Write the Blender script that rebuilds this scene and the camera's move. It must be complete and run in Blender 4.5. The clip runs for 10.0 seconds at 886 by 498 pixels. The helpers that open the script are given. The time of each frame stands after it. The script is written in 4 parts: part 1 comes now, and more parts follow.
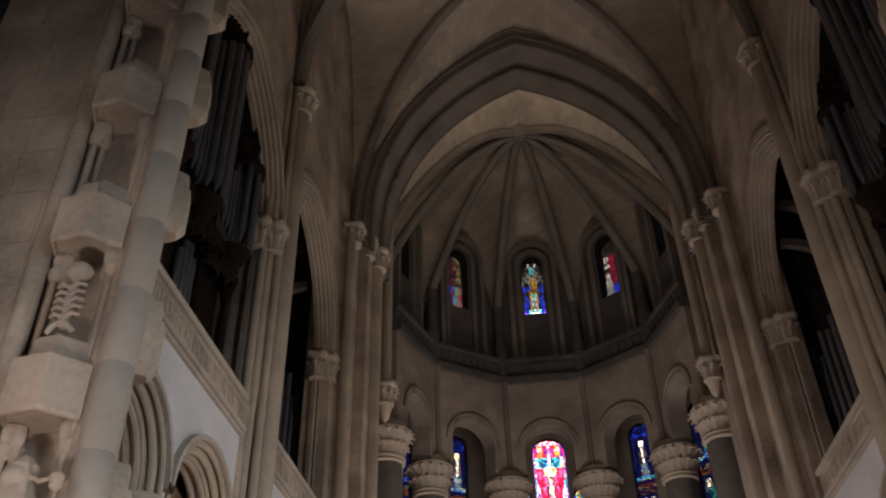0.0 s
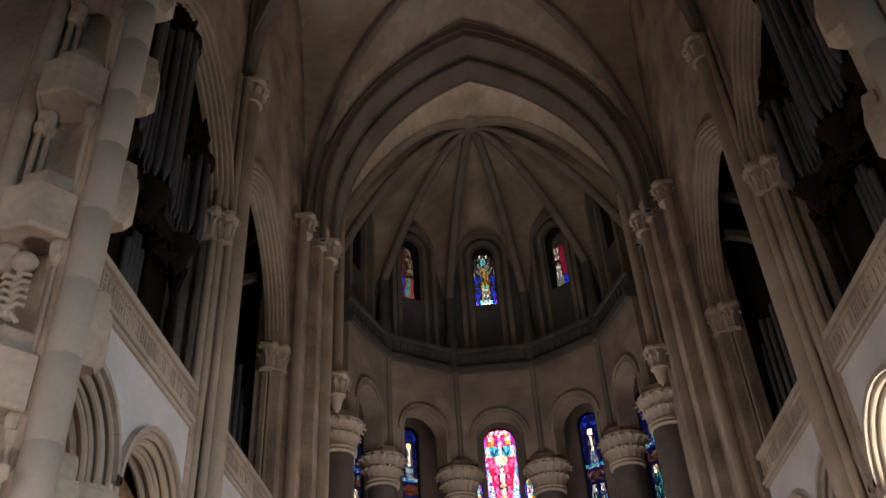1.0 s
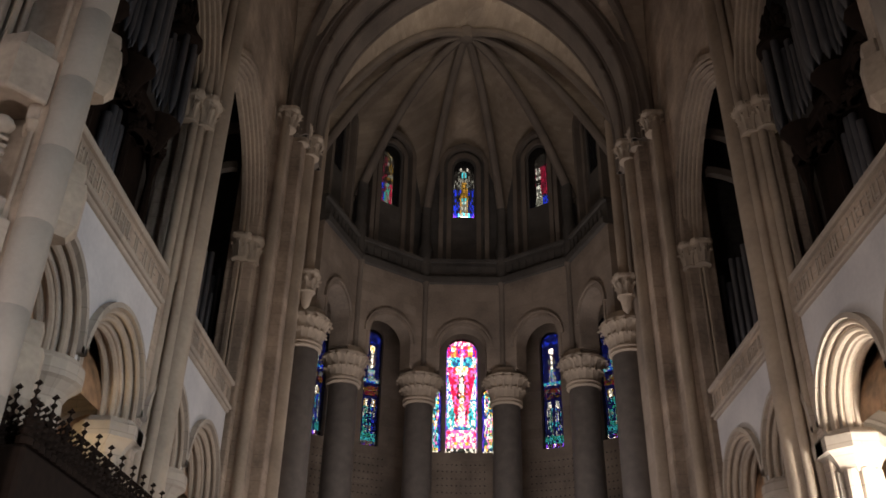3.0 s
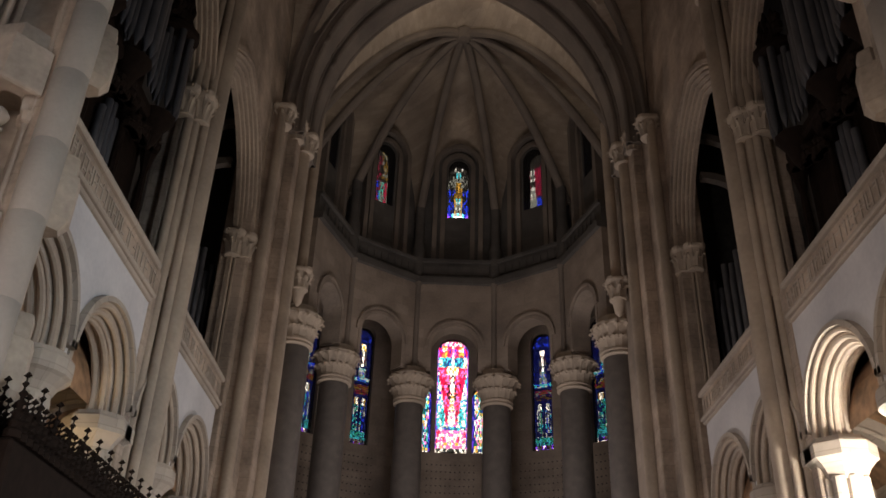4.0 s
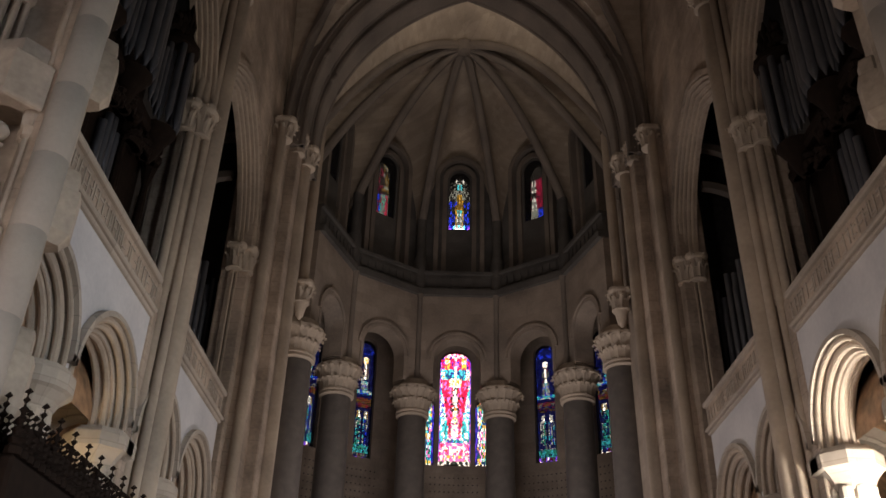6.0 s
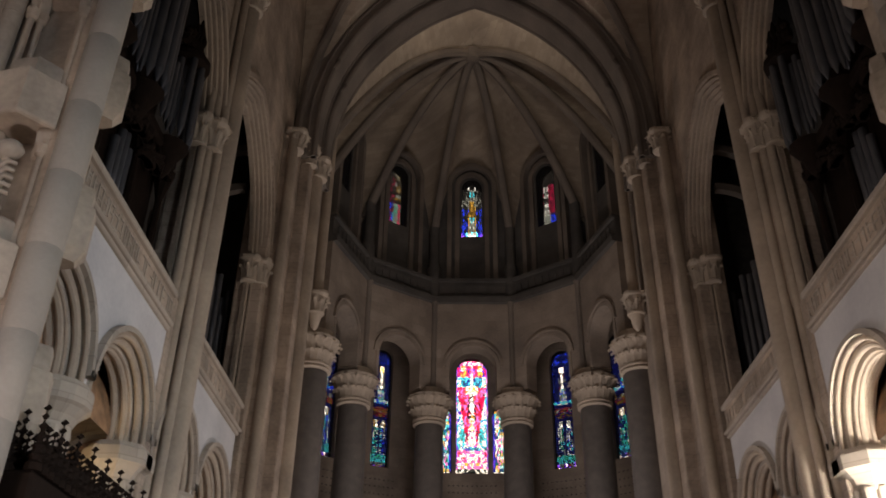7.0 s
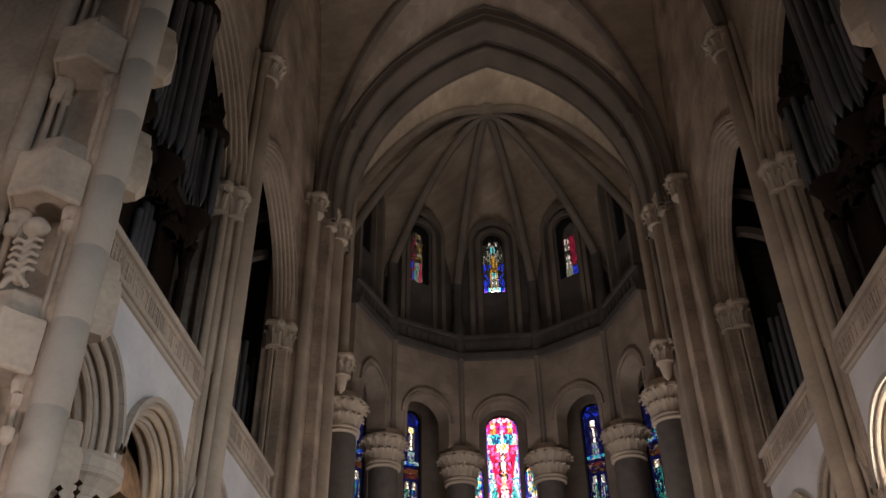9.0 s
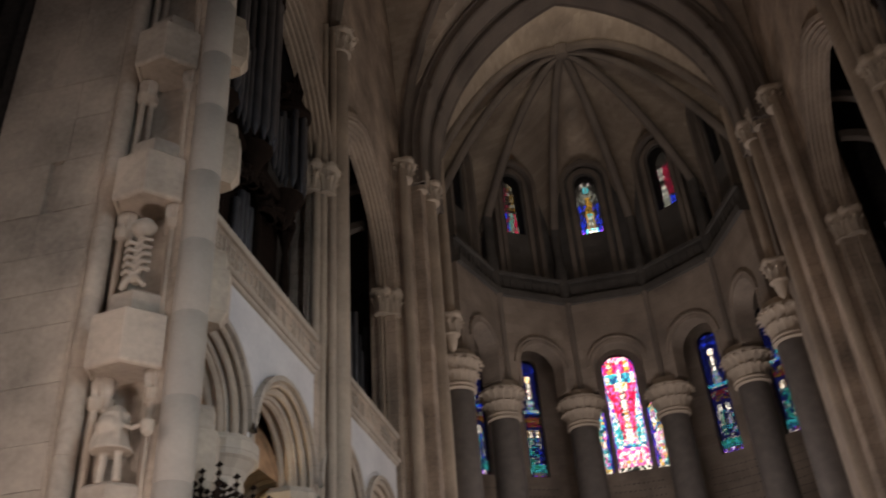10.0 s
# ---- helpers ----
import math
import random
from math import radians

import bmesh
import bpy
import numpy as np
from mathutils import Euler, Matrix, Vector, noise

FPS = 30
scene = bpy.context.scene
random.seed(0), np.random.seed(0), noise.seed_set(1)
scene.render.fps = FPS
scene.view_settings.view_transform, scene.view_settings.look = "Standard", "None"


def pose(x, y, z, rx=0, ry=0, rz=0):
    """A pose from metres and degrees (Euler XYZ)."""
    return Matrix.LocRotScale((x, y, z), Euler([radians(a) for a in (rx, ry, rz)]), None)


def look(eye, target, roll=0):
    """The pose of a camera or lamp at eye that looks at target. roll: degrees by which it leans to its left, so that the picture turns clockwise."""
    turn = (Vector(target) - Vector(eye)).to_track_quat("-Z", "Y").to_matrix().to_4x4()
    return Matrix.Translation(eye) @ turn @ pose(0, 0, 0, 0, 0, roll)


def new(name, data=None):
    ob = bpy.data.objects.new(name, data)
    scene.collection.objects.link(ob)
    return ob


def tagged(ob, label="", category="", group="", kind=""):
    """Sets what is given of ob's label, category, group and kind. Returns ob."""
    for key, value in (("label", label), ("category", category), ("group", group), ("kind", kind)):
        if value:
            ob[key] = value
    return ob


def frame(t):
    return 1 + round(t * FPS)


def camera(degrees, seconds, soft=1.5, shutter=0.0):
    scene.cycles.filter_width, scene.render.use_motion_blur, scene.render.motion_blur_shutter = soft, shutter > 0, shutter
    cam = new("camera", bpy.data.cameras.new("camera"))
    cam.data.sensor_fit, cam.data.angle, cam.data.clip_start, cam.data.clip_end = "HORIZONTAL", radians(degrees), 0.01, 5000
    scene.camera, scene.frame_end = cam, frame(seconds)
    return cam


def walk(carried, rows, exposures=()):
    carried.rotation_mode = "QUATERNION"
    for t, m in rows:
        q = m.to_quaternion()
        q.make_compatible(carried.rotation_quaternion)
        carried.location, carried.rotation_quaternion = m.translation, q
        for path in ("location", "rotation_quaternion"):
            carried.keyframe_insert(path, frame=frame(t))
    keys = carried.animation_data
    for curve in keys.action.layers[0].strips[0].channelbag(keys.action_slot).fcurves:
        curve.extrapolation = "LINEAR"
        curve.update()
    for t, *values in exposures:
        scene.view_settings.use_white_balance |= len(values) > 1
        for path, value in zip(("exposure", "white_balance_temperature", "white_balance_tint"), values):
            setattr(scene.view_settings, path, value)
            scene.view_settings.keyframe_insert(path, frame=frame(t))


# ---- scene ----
cam = camera(53.96, 10.0, soft=1.6, shutter=0.5)
PATH = [
    (0.0, -0.658, 0.027, 1.799, 126.525, 1.194, 7.097),
    (0.5, -0.650, 0.013, 1.792, 126.641, 2.974, 5.308),
    (1.0, -0.597, -0.092, 1.672, 125.882, 3.046, 4.581),
    (1.5, -0.615, -0.091, 1.673, 124.658, 2.162, 5.022),
    (2.0, -0.600, -0.085, 1.620, 121.349, 0.491, 4.405),
    (2.5, -0.595, -0.074, 1.616, 120.402, -0.237, 3.601),
    (2.7, -0.597, -0.072, 1.617, 119.926, -0.216, 1.864),
    (3.8, -0.604, -0.058, 1.622, 119.944, -1.597, -0.924),
    (4.0, -0.605, -0.056, 1.623, 119.952, -1.729, -0.675),
    (4.5, -0.619, -0.052, 1.613, 120.149, -1.806, -0.480),
    (5.0, -0.627, 0.003, 1.660, 120.467, -1.676, -0.763),
    (5.2, -0.626, 0.002, 1.659, 120.643, -1.601, -0.725),
    (6.3, -0.621, 0.000, 1.651, 120.746, -1.287, -0.217),
    (6.5, -0.620, -0.000, 1.650, 120.800, -1.251, -0.100),
    (7.0, -0.621, -0.010, 1.659, 121.198, -0.728, 1.040),
    (7.5, -0.644, 0.004, 1.659, 120.978, 0.162, 4.366),
    (8.0, -0.636, 0.010, 1.657, 121.120, 0.726, 4.154),
    (8.5, -0.627, -0.021, 1.655, 122.579, 0.407, 4.476),
    (9.0, -0.624, -0.013, 1.652, 124.968, 0.755, 3.734),
    (9.5, -0.636, 0.011, 1.662, 123.374, 2.148, 7.220),
    (10.0, -0.654, 0.019, 1.650, 122.323, 3.705, 13.177),
]
walk(cam, [(t, pose(*row)) for t, *row in PATH])

# ---- light ----
world = bpy.data.worlds.new("sky")
scene.world = world
world.use_nodes = True
wn = world.node_tree
sky = wn.nodes.new("ShaderNodeTexSky")
sky.sky_type = "NISHITA"
sky.sun_disc = False
sky.sun_elevation, sky.sun_rotation = radians(32), radians(0)
sky.dust_density, sky.air_density = 6.0, 1.0
wn.links.new(sky.outputs[0], wn.nodes["Background"].inputs[0])
wn.nodes["Background"].inputs[1].default_value = 0.024
scene.view_settings.exposure = 1.55


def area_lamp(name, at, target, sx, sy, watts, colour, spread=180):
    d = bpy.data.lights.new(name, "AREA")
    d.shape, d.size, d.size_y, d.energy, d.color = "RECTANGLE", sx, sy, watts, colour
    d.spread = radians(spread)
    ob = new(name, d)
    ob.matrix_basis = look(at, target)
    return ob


def spot_lamp(name, at, watts, colour, radius=0.3):
    d = bpy.data.lights.new(name, "POINT")
    d.energy, d.color, d.shadow_soft_size = watts, colour, radius
    ob = new(name, d)
    ob.location = at
    return ob


# unseen area lamps behind the viewer, standing in for nave and south transept daylight
area_lamp("nave_fill", (2.0, -43.0, 11.0), (-1.0, 22.0, 12.0), 16, 14, 185, (1.0, 0.91, 1.0))
area_lamp("transept_side_light", (22.0, -10.0, 9.0), (-8.0, 17.0, 4.0), 5, 9, 84, (0.76, 0.87, 1.0), 36)
# north counterpart, added as fill to brighten the right side
area_lamp("transept_side_light", (-22.0, -10.0, 9.0), (8.0, 20.0, 5.0), 5, 9, 44, (1.0, 0.87, 0.82), 40)
# fill lamps added below the view over choir floor and altar, throwing light up
spot_lamp("choir_fill", (0.0, 17.0, 3.0), 60, (1.0, 0.9, 0.96))
area_lamp("choir_floor_fill", (0.0, 19.0, 1.0), (0.0, 19.5, 30.0), 3, 12, 34, (1.0, 0.87, 0.86), 36)
spot_lamp("choir_fill", (0.0, 26.5, 3.0), 265, (1.0, 0.91, 0.92))
area_lamp("altar_fill", (0.0, 36.5, 7.5), (0.0, 37.5, 30.0), 5, 3, 240, (1.0, 0.88, 0.85))
# warm fill lamps added low in the crossing, below the view
spot_lamp("crossing_fill", (-5.4, 5.4, 2.2), 255, (1.0, 0.85, 0.81))
spot_lamp("crossing_fill", (4.5, 9.0, 2.2), 90, (1.0, 0.84, 0.66))
# lamps in the aisles behind the arcades
spot_lamp("aisle_lamp_north", (-9.4, 17.0, 5.5), 75, (1.0, 0.76, 0.46))
spot_lamp("aisle_lamp_south", (8.9, 17.0, 5.7), 620, (1.0, 0.93, 0.84), 0.3)
# a lamp hidden behind the crown of the sanctuary arch
spot_lamp("crown_lamp", (0.0, 32.9, 36.7), 62, (1.0, 0.88, 0.76), 0.15)
# unseen fill added to brighten the ambulatory behind the columns
spot_lamp("ambulatory_fill", (0.0, 49.3, 7.0), 16, (1.0, 0.88, 0.74))


# ---- materials ----
def nodes_of(name):
    m = bpy.data.materials.new(name)
    m.use_nodes = True
    return m, m.node_tree, m.node_tree.nodes["Principled BSDF"]


def stone(name, colour, vary=0.25, joint=(1.1, 0.45), rough=0.85, joint_dark=0.6, bump=0.25, scale=1.0):
    """Dressed stone: course tint, fine grain, stains and soft joints; colour in linear light."""
    m, nt, b = nodes_of(name)
    N, L = nt.nodes, nt.links
    tc = N.new("ShaderNodeTexCoord")
    grain = N.new("ShaderNodeTexNoise")
    grain.inputs["Scale"].default_value, grain.inputs["Detail"].default_value = 9.0 * scale, 8
    stain = N.new("ShaderNodeTexNoise")
    stain.inputs["Scale"].default_value, stain.inputs["Detail"].default_value = 0.6 * scale, 7
    info = N.new("ShaderNodeObjectInfo")
    isl = N.new("ShaderNodeNewGeometry")
    for t in (grain, stain):
        L.new(tc.outputs["Object"], t.inputs["Vector"])
    a = N.new("ShaderNodeMath"); a.operation = "MULTIPLY_ADD"
    L.new(grain.outputs["Fac"], a.inputs[0]); a.inputs[1].default_value = 0.45
    c = N.new("ShaderNodeMath"); c.operation = "MULTIPLY_ADD"
    L.new(stain.outputs["Fac"], c.inputs[0]); c.inputs[1].default_value = 1.5; c.inputs[2].default_value = -0.36
    L.new(c.outputs[0], a.inputs[2])
    d = N.new("ShaderNodeMath"); d.operation = "MULTIPLY_ADD"
    L.new(info.outputs["Random"], d.inputs[0]); d.inputs[1].default_value = 0.11
    L.new(a.outputs[0], d.inputs[2])
    e = N.new("ShaderNodeMath"); e.operation = "MULTIPLY_ADD"
    L.new(isl.outputs["Random Per Island"], e.inputs[0]); e.inputs[1].default_value = 0.024
    L.new(d.outputs[0], e.inputs[2])
    ramp = N.new("ShaderNodeValToRGB")
    ramp.color_ramp.elements[0].position, ramp.color_ramp.elements[1].position = 0.35, 1.15
    lo = [v * (1 - vary) for v in colour]; hi = [min(1, v * (1 + vary)) for v in colour]
    ramp.color_ramp.elements[0].color, ramp.color_ramp.elements[1].color = (*lo, 1), (hi[0], hi[1] * 0.99, hi[2] * 0.96, 1)
    L.new(e.outputs[0], ramp.inputs[0])
    last = ramp.outputs[0]
    if joint:
        # courses follow height; the other brick axis runs along x plus y
        sep = N.new("ShaderNodeSeparateXYZ"); L.new(tc.outputs["Object"], sep.inputs[0])
        add = N.new("ShaderNodeMath"); L.new(sep.outputs[0], add.inputs[0]); L.new(sep.outputs[1], add.inputs[1])
        cmb = N.new("ShaderNodeCombineXYZ"); L.new(add.outputs[0], cmb.inputs[0]); L.new(sep.outputs[2], cmb.inputs[1])
        br = N.new("ShaderNodeTexBrick")
        L.new(cmb.outputs[0], br.inputs["Vector"])
        br.inputs["Scale"].default_value = 1.0
        br.inputs["Brick Width"].default_value, br.inputs["Row Height"].default_value = joint
        br.inputs["Mortar Size"].default_value, br.inputs["Mortar Smooth"].default_value = 0.012, 0.4
        br.inputs["Color1"].default_value, br.inputs["Color2"].default_value = (1, 1, 1, 1), (0.77, 0.76, 0.75, 1)
        br.inputs["Mortar"].default_value = (joint_dark,) * 3 + (1,)
        mx = N.new("ShaderNodeMix"); mx.data_type = "RGBA"; mx.blend_type = "MULTIPLY"
        mx.inputs["Factor"].default_value = 0.8
        L.new(last, mx.inputs["A"]); L.new(br.outputs["Color"], mx.inputs["B"])
        last = mx.outputs["Result"]
    L.new(last, b.inputs["Base Color"])
    b.inputs["Roughness"].default_value = rough
    bp = N.new("ShaderNodeBump"); bp.inputs["Strength"].default_value, bp.inputs["Distance"].default_value = bump, 0.02
    L.new(grain.outputs["Fac"], bp.inputs["Height"]); L.new(bp.outputs[0], b.inputs["Normal"])
    return m


def plain(name, colour, rough=0.5, metal=0.0, vary=0.3, scale=6.0):
    m, nt, b = nodes_of(name)
    N, L = nt.nodes, nt.links
    tc = N.new("ShaderNodeTexCoord"); nz = N.new("ShaderNodeTexNoise")
    nz.inputs["Scale"].default_value, nz.inputs["Detail"].default_value = scale, 6
    L.new(tc.outputs["Object"], nz.inputs["Vector"])
    ramp = N.new("ShaderNodeValToRGB")
    ramp.color_ramp.elements[0].position, ramp.color_ramp.elements[1].position = 0.3, 0.7
    ramp.color_ramp.elements[0].color = (*[v * (1 - vary) for v in colour], 1)
    ramp.color_ramp.elements[1].color = (*[min(1, v * (1 + vary)) for v in colour], 1)
    L.new(nz.outputs["Fac"], ramp.inputs[0]); L.new(ramp.outputs[0], b.inputs["Base Color"])
    b.inputs["Roughness"].default_value, b.inputs["Metallic"].default_value = rough, metal
    bp = N.new("ShaderNodeBump"); bp.inputs["Strength"].default_value, bp.inputs["Distance"].default_value = 0.2, 0.01
    L.new(nz.outputs["Fac"], bp.inputs["Height"]); L.new(bp.outputs[0], b.inputs["Normal"])
    return m


def glass(name, colour):
    """Stained glass: daylight shows through it in its colour."""
    m = bpy.data.materials.new(name)
    m.use_nodes = True
    N, L = m.node_tree.nodes, m.node_tree.links
    N.remove(N["Principled BSDF"])
    tr = N.new("ShaderNodeBsdfTransparent"); gl = N.new("ShaderNodeBsdfGlossy"); mix = N.new("ShaderNodeMixShader")
    tr.inputs[0].default_value = (*colour, 1)
    gl.inputs["Roughness"].default_value = 0.15
    mix.inputs[0].default_value = 0.03
    L.new(tr.outputs[0], mix.inputs[1]); L.new(gl.outputs[0], mix.inputs[2])
    L.new(mix.outputs[0], N["Material Output"].inputs[0])
    return m


LIME = stone("limestone", (0.38, 0.302, 0.24), vary=0.46)
LIME_PLAIN = stone("limestone_plain", (0.37, 0.30, 0.235), joint=None)
LIME_PALE = stone("limestone_pale", (0.42, 0.36, 0.30), vary=0.15)
LIME_BLOCK = stone("limestone_block", (0.37, 0.305, 0.245), joint=None, vary=0.42, bump=0.3)
PLASTER = stone("pale_wall", (0.53, 0.515, 0.52), vary=0.16, joint=None)
WEB = stone("vault_tile", (0.40, 0.33, 0.26), vary=0.18, joint=(0.6, 0.25), joint_dark=0.8)
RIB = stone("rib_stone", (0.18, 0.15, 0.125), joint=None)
APSE = stone("apse_stone", (0.32, 0.262, 0.215), vary=0.28, joint=(1.3, 0.6), joint_dark=0.8)
# upper apse wall and parapet, darker than the wall below
APSE_DARK = stone("dark_apse_stone", (0.10, 0.092, 0.085), vary=0.3, joint=(1.2, 0.5), joint_dark=0.8)
GRANITE = stone("granite", (0.12, 0.107, 0.099), vary=0.2, joint=None, rough=0.35, scale=4.0, bump=0.05)
CAPITAL = stone("capital_stone", (0.42, 0.35, 0.28), joint=None)
WOOD = plain("dark_oak", (0.012, 0.0072, 0.005), 0.8)
WOOD.node_tree.nodes["Principled BSDF"].inputs["Specular IOR Level"].default_value = 0.08
PIPE = plain("pipe_metal", (0.2, 0.205, 0.225), 0.38, 0.85, 0.15, 2.0)
# near-black: the shade of unlit spaces is put into this colour
UNLIT = plain("unlit_stone", (0.05, 0.045, 0.04), 0.9)
FLOOR = stone("floor_stone", (0.22, 0.18, 0.15), joint=(0.6, 0.6), rough=0.5)
TILE = plain("tan_tile", (0.26, 0.15, 0.08), 0.6, 0.0, 0.6, 2.5)
LIME_GREY = stone("grey_limestone", (0.29, 0.256, 0.222), joint=None, vary=0.14, scale=1.6)
LEAD = plain("lead", (0.01, 0.01, 0.012), 0.6)
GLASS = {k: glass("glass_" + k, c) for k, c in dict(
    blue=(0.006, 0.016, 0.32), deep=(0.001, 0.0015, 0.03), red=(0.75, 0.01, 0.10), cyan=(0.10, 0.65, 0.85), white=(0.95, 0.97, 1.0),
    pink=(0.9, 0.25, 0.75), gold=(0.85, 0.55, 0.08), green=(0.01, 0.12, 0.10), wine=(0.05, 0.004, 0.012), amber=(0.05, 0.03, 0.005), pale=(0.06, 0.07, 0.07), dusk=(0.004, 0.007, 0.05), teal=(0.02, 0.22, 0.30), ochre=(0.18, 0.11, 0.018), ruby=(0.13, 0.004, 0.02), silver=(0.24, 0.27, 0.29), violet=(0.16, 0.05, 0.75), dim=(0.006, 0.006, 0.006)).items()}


# ---- mesh helpers ----
class Mesh:
    """Collects vertices and faces of one part; m maps its local points to the thing."""

    def __init__(self, m=None):
        self.v, self.f, self.k, self.m = [], [], [], m

    def add(self, verts, faces, slot=0):
        n = len(self.v)
        self.v += [tuple(self.m @ Vector(p)) if self.m else tuple(p) for p in verts]
        self.f += [tuple(i + n for i in f) for f in faces]
        self.k += [slot] * len(faces)
        return self

    def box(self, x0, x1, y0, y1, z0, z1, bevel=0.0):
        b = bevel
        if not b:
            vs = [(x, y, z) for z in (z0, z1) for x, y in ((x0, y0), (x1, y0), (x1, y1), (x0, y1))]
            return self.add(vs, [(3, 2, 1, 0), (4, 5, 6, 7), (0, 1, 5, 4), (1, 2, 6, 5), (2, 3, 7, 6), (3, 0, 4, 7)])
        ring = [(x0 + b, y0), (x1 - b, y0), (x1, y0 + b), (x1, y1 - b), (x1 - b, y1), (x0 + b, y1), (x0, y1 - b), (x0, y0 + b)]
        inn = [(x0 + b, y0 + b), (x1 - b, y0 + b), (x1 - b, y0 + b), (x1 - b, y1 - b), (x1 - b, y1 - b), (x0 + b, y1 - b), (x0 + b, y1 - b), (x0 + b, y0 + b)]
        return self.loft([[(*p, z0) for p in inn], [(*p, z0 + b) for p in ring], [(*p, z1 - b) for p in ring], [(*p, z1) for p in inn]])

    def loft(self, rings, closed=True, caps=True, slot=0):
        n = len(rings[0])
        vs = [p for r in rings for p in r]
        fs = []
        for i in range(len(rings) - 1):
            for j in range(n if closed else n - 1):
                a, b = i * n + j, i * n + (j + 1) % n
                fs.append((a, b, b + n, a + n))
        if caps and closed:
            fs += [tuple(range(n))[::-1], tuple(range((len(rings) - 1) * n, len(rings) * n))]
        return self.add(vs, fs, slot)

    def lathe(self, cx, cy, profile, seg=20, a0=0.0):
        return self.loft([[(cx + r * math.cos(a0 + 2 * math.pi * i / seg), cy + r * math.sin(a0 + 2 * math.pi * i / seg), z) for i in range(seg)] for r, z in profile])

    def tube(self, path, r, seg=8):
        rings = []
        P = [Vector(p) for p in path]
        for i, p in enumerate(P):
            d = (P[min(i + 1, len(P) - 1)] - P[max(i - 1, 0)]).normalized()
            up = Vector((0, 0, 1)) if abs(d.z) < 0.95 else Vector((0, 1, 0))
            s = d.cross(up).normalized(); t = s.cross(d)
            rings.append([tuple(p + s * r * math.cos(2 * math.pi * k / seg) + t * r * math.sin(2 * math.pi * k / seg)) for k in range(seg)])
        return self.loft(rings)

    def band(self, inner, outer, n0, n1, put):
        """A bar whose section is between two curves of (u, z) and n0..n1; put maps (u, n, z) to the thing."""
        rings = [[put(a[0], n0, a[1]), put(b[0], n0, b[1]), put(b[0], n1, b[1]), put(a[0], n1, a[1])] for a, b in zip(inner, outer)]
        return self.loft(rings)

    def wall(self, us, foot, top, n0, n1, put):
        """Wall between the curves foot(u) and top(u), n0..n1 thick."""
        rings = [[put(u, n0, foot(u)), put(u, n0, top(u)), put(u, n1, top(u)), put(u, n1, foot(u))] for u in us]
        return self.loft(rings)


def part(name, mesh, material, parent=None, label="", smooth=False):
    d = bpy.data.meshes.new(name)
    d.from_pydata(mesh.v, [], mesh.f)
    for m in material if isinstance(material, (list, tuple)) else [material]:
        d.materials.append(m)
    if max(mesh.k, default=0):
        d.polygons.foreach_set("material_index", mesh.k)
    bm = bmesh.new(); bm.from_mesh(d)
    bmesh.ops.recalc_face_normals(bm, faces=bm.faces)
    if smooth:
        for f in bm.faces:
            f.smooth = True
        for e in bm.edges:
            if len(e.link_faces) == 2 and e.calc_face_angle(0) > 0.6:
                e.smooth = False
    bm.to_mesh(d); bm.free()
    ob = new(name, d)
    ob.parent = parent
    if label:
        tagged(ob, label)
    return ob


def thing(name, label, category, group="", kind="", at=(0, 0, 0)):
    ob = new(name)
    ob.location = at
    return tagged(ob, label, category, group, kind)


def arc(uc, zs, a, k=1.0, n=24, foot=None):
    """Points of an arch of half-span a about uc, springing at zs; k = 1 round, above 1 pointed."""
    R = a * k
    pts = []
    for i in range(n + 1):
        s = -1 + 2 * i / n
        s = math.copysign(1 - (1 - abs(s)) ** 1.0, s)
        th = math.acos((R - a) / R) * (1 - abs(s))
        u = a - R + R * math.cos(th)
        pts.append((uc + math.copysign(u, s) if abs(s) > 1e-9 else uc, zs + R * math.sin(th)))
    if foot is not None:
        pts = [(uc - a, foot)] + pts + [(uc + a, foot)]
    return pts


def arch_z(u, uc, zs, a, k=1.0):
    R = a * k
    d = abs(u - uc)
    return zs + math.sqrt(max(0.0, R * R - (d + R - a) ** 2)) if d <= a else zs


def steps(a, b, n):
    return [a + (b - a) * i / n for i in range(n + 1)]


def side(s):
    return lambda u, n, z: (s * n, u, z)


# ---- floor ----
g = Mesh().box(-40, 40, -60, 90, -0.3, 0.0)
tagged(part("floor", g, FLOOR), "worn grey and tan stone floor of the great church", "floor", kind="structure")

W = 7.9           # inner face of the choir walls
YC, RA = 39.0, 7.9  # centre and radius of the apse
SPRING = 24.0     # springing of the choir vault


# ---- choir sides ----
def shaft(mesh, x, y, r, z0, z1, seg=16):
    mesh.lathe(x, y, [(r, z0), (r, z1)], seg)


def leaf_mesh():
    """One curled leaf of unit size, growing up z and curling out along x."""
    g = Mesh()
    rings = []
    for z, x, w in ((0, 0, 0.30), (0.25, 0.03, 0.46), (0.5, 0.08, 0.5), (0.75, 0.2, 0.5), (0.92, 0.38, 0.42), (1.0, 0.52, 0.28), (0.94, 0.62, 0.18), (0.82, 0.6, 0.1)):
        rings.append([(x, -w / 2, z), (x + 0.05, -w / 4, z), (x + 0.12, 0, z), (x + 0.05, w / 4, z), (x, w / 2, z), (x - 0.1, 0, z - 0.05)])
    g.loft(rings)
    return g


LEAF = part("leaf", leaf_mesh(), CAPITAL, smooth=True)
LEAF_DATA = LEAF.data
bpy.data.objects.remove(LEAF)


def leaf(parent, x, y, z, r, ang, high, wide, out):
    ob = new("leaf", LEAF_DATA)
    ob.parent = parent
    ob.matrix_basis = Matrix.Translation((x + r * math.cos(ang), y + r * math.sin(ang), z)) @ Matrix.Rotation(ang, 4, "Z") @ Matrix.Diagonal((out, wide, high, 1))
    return ob


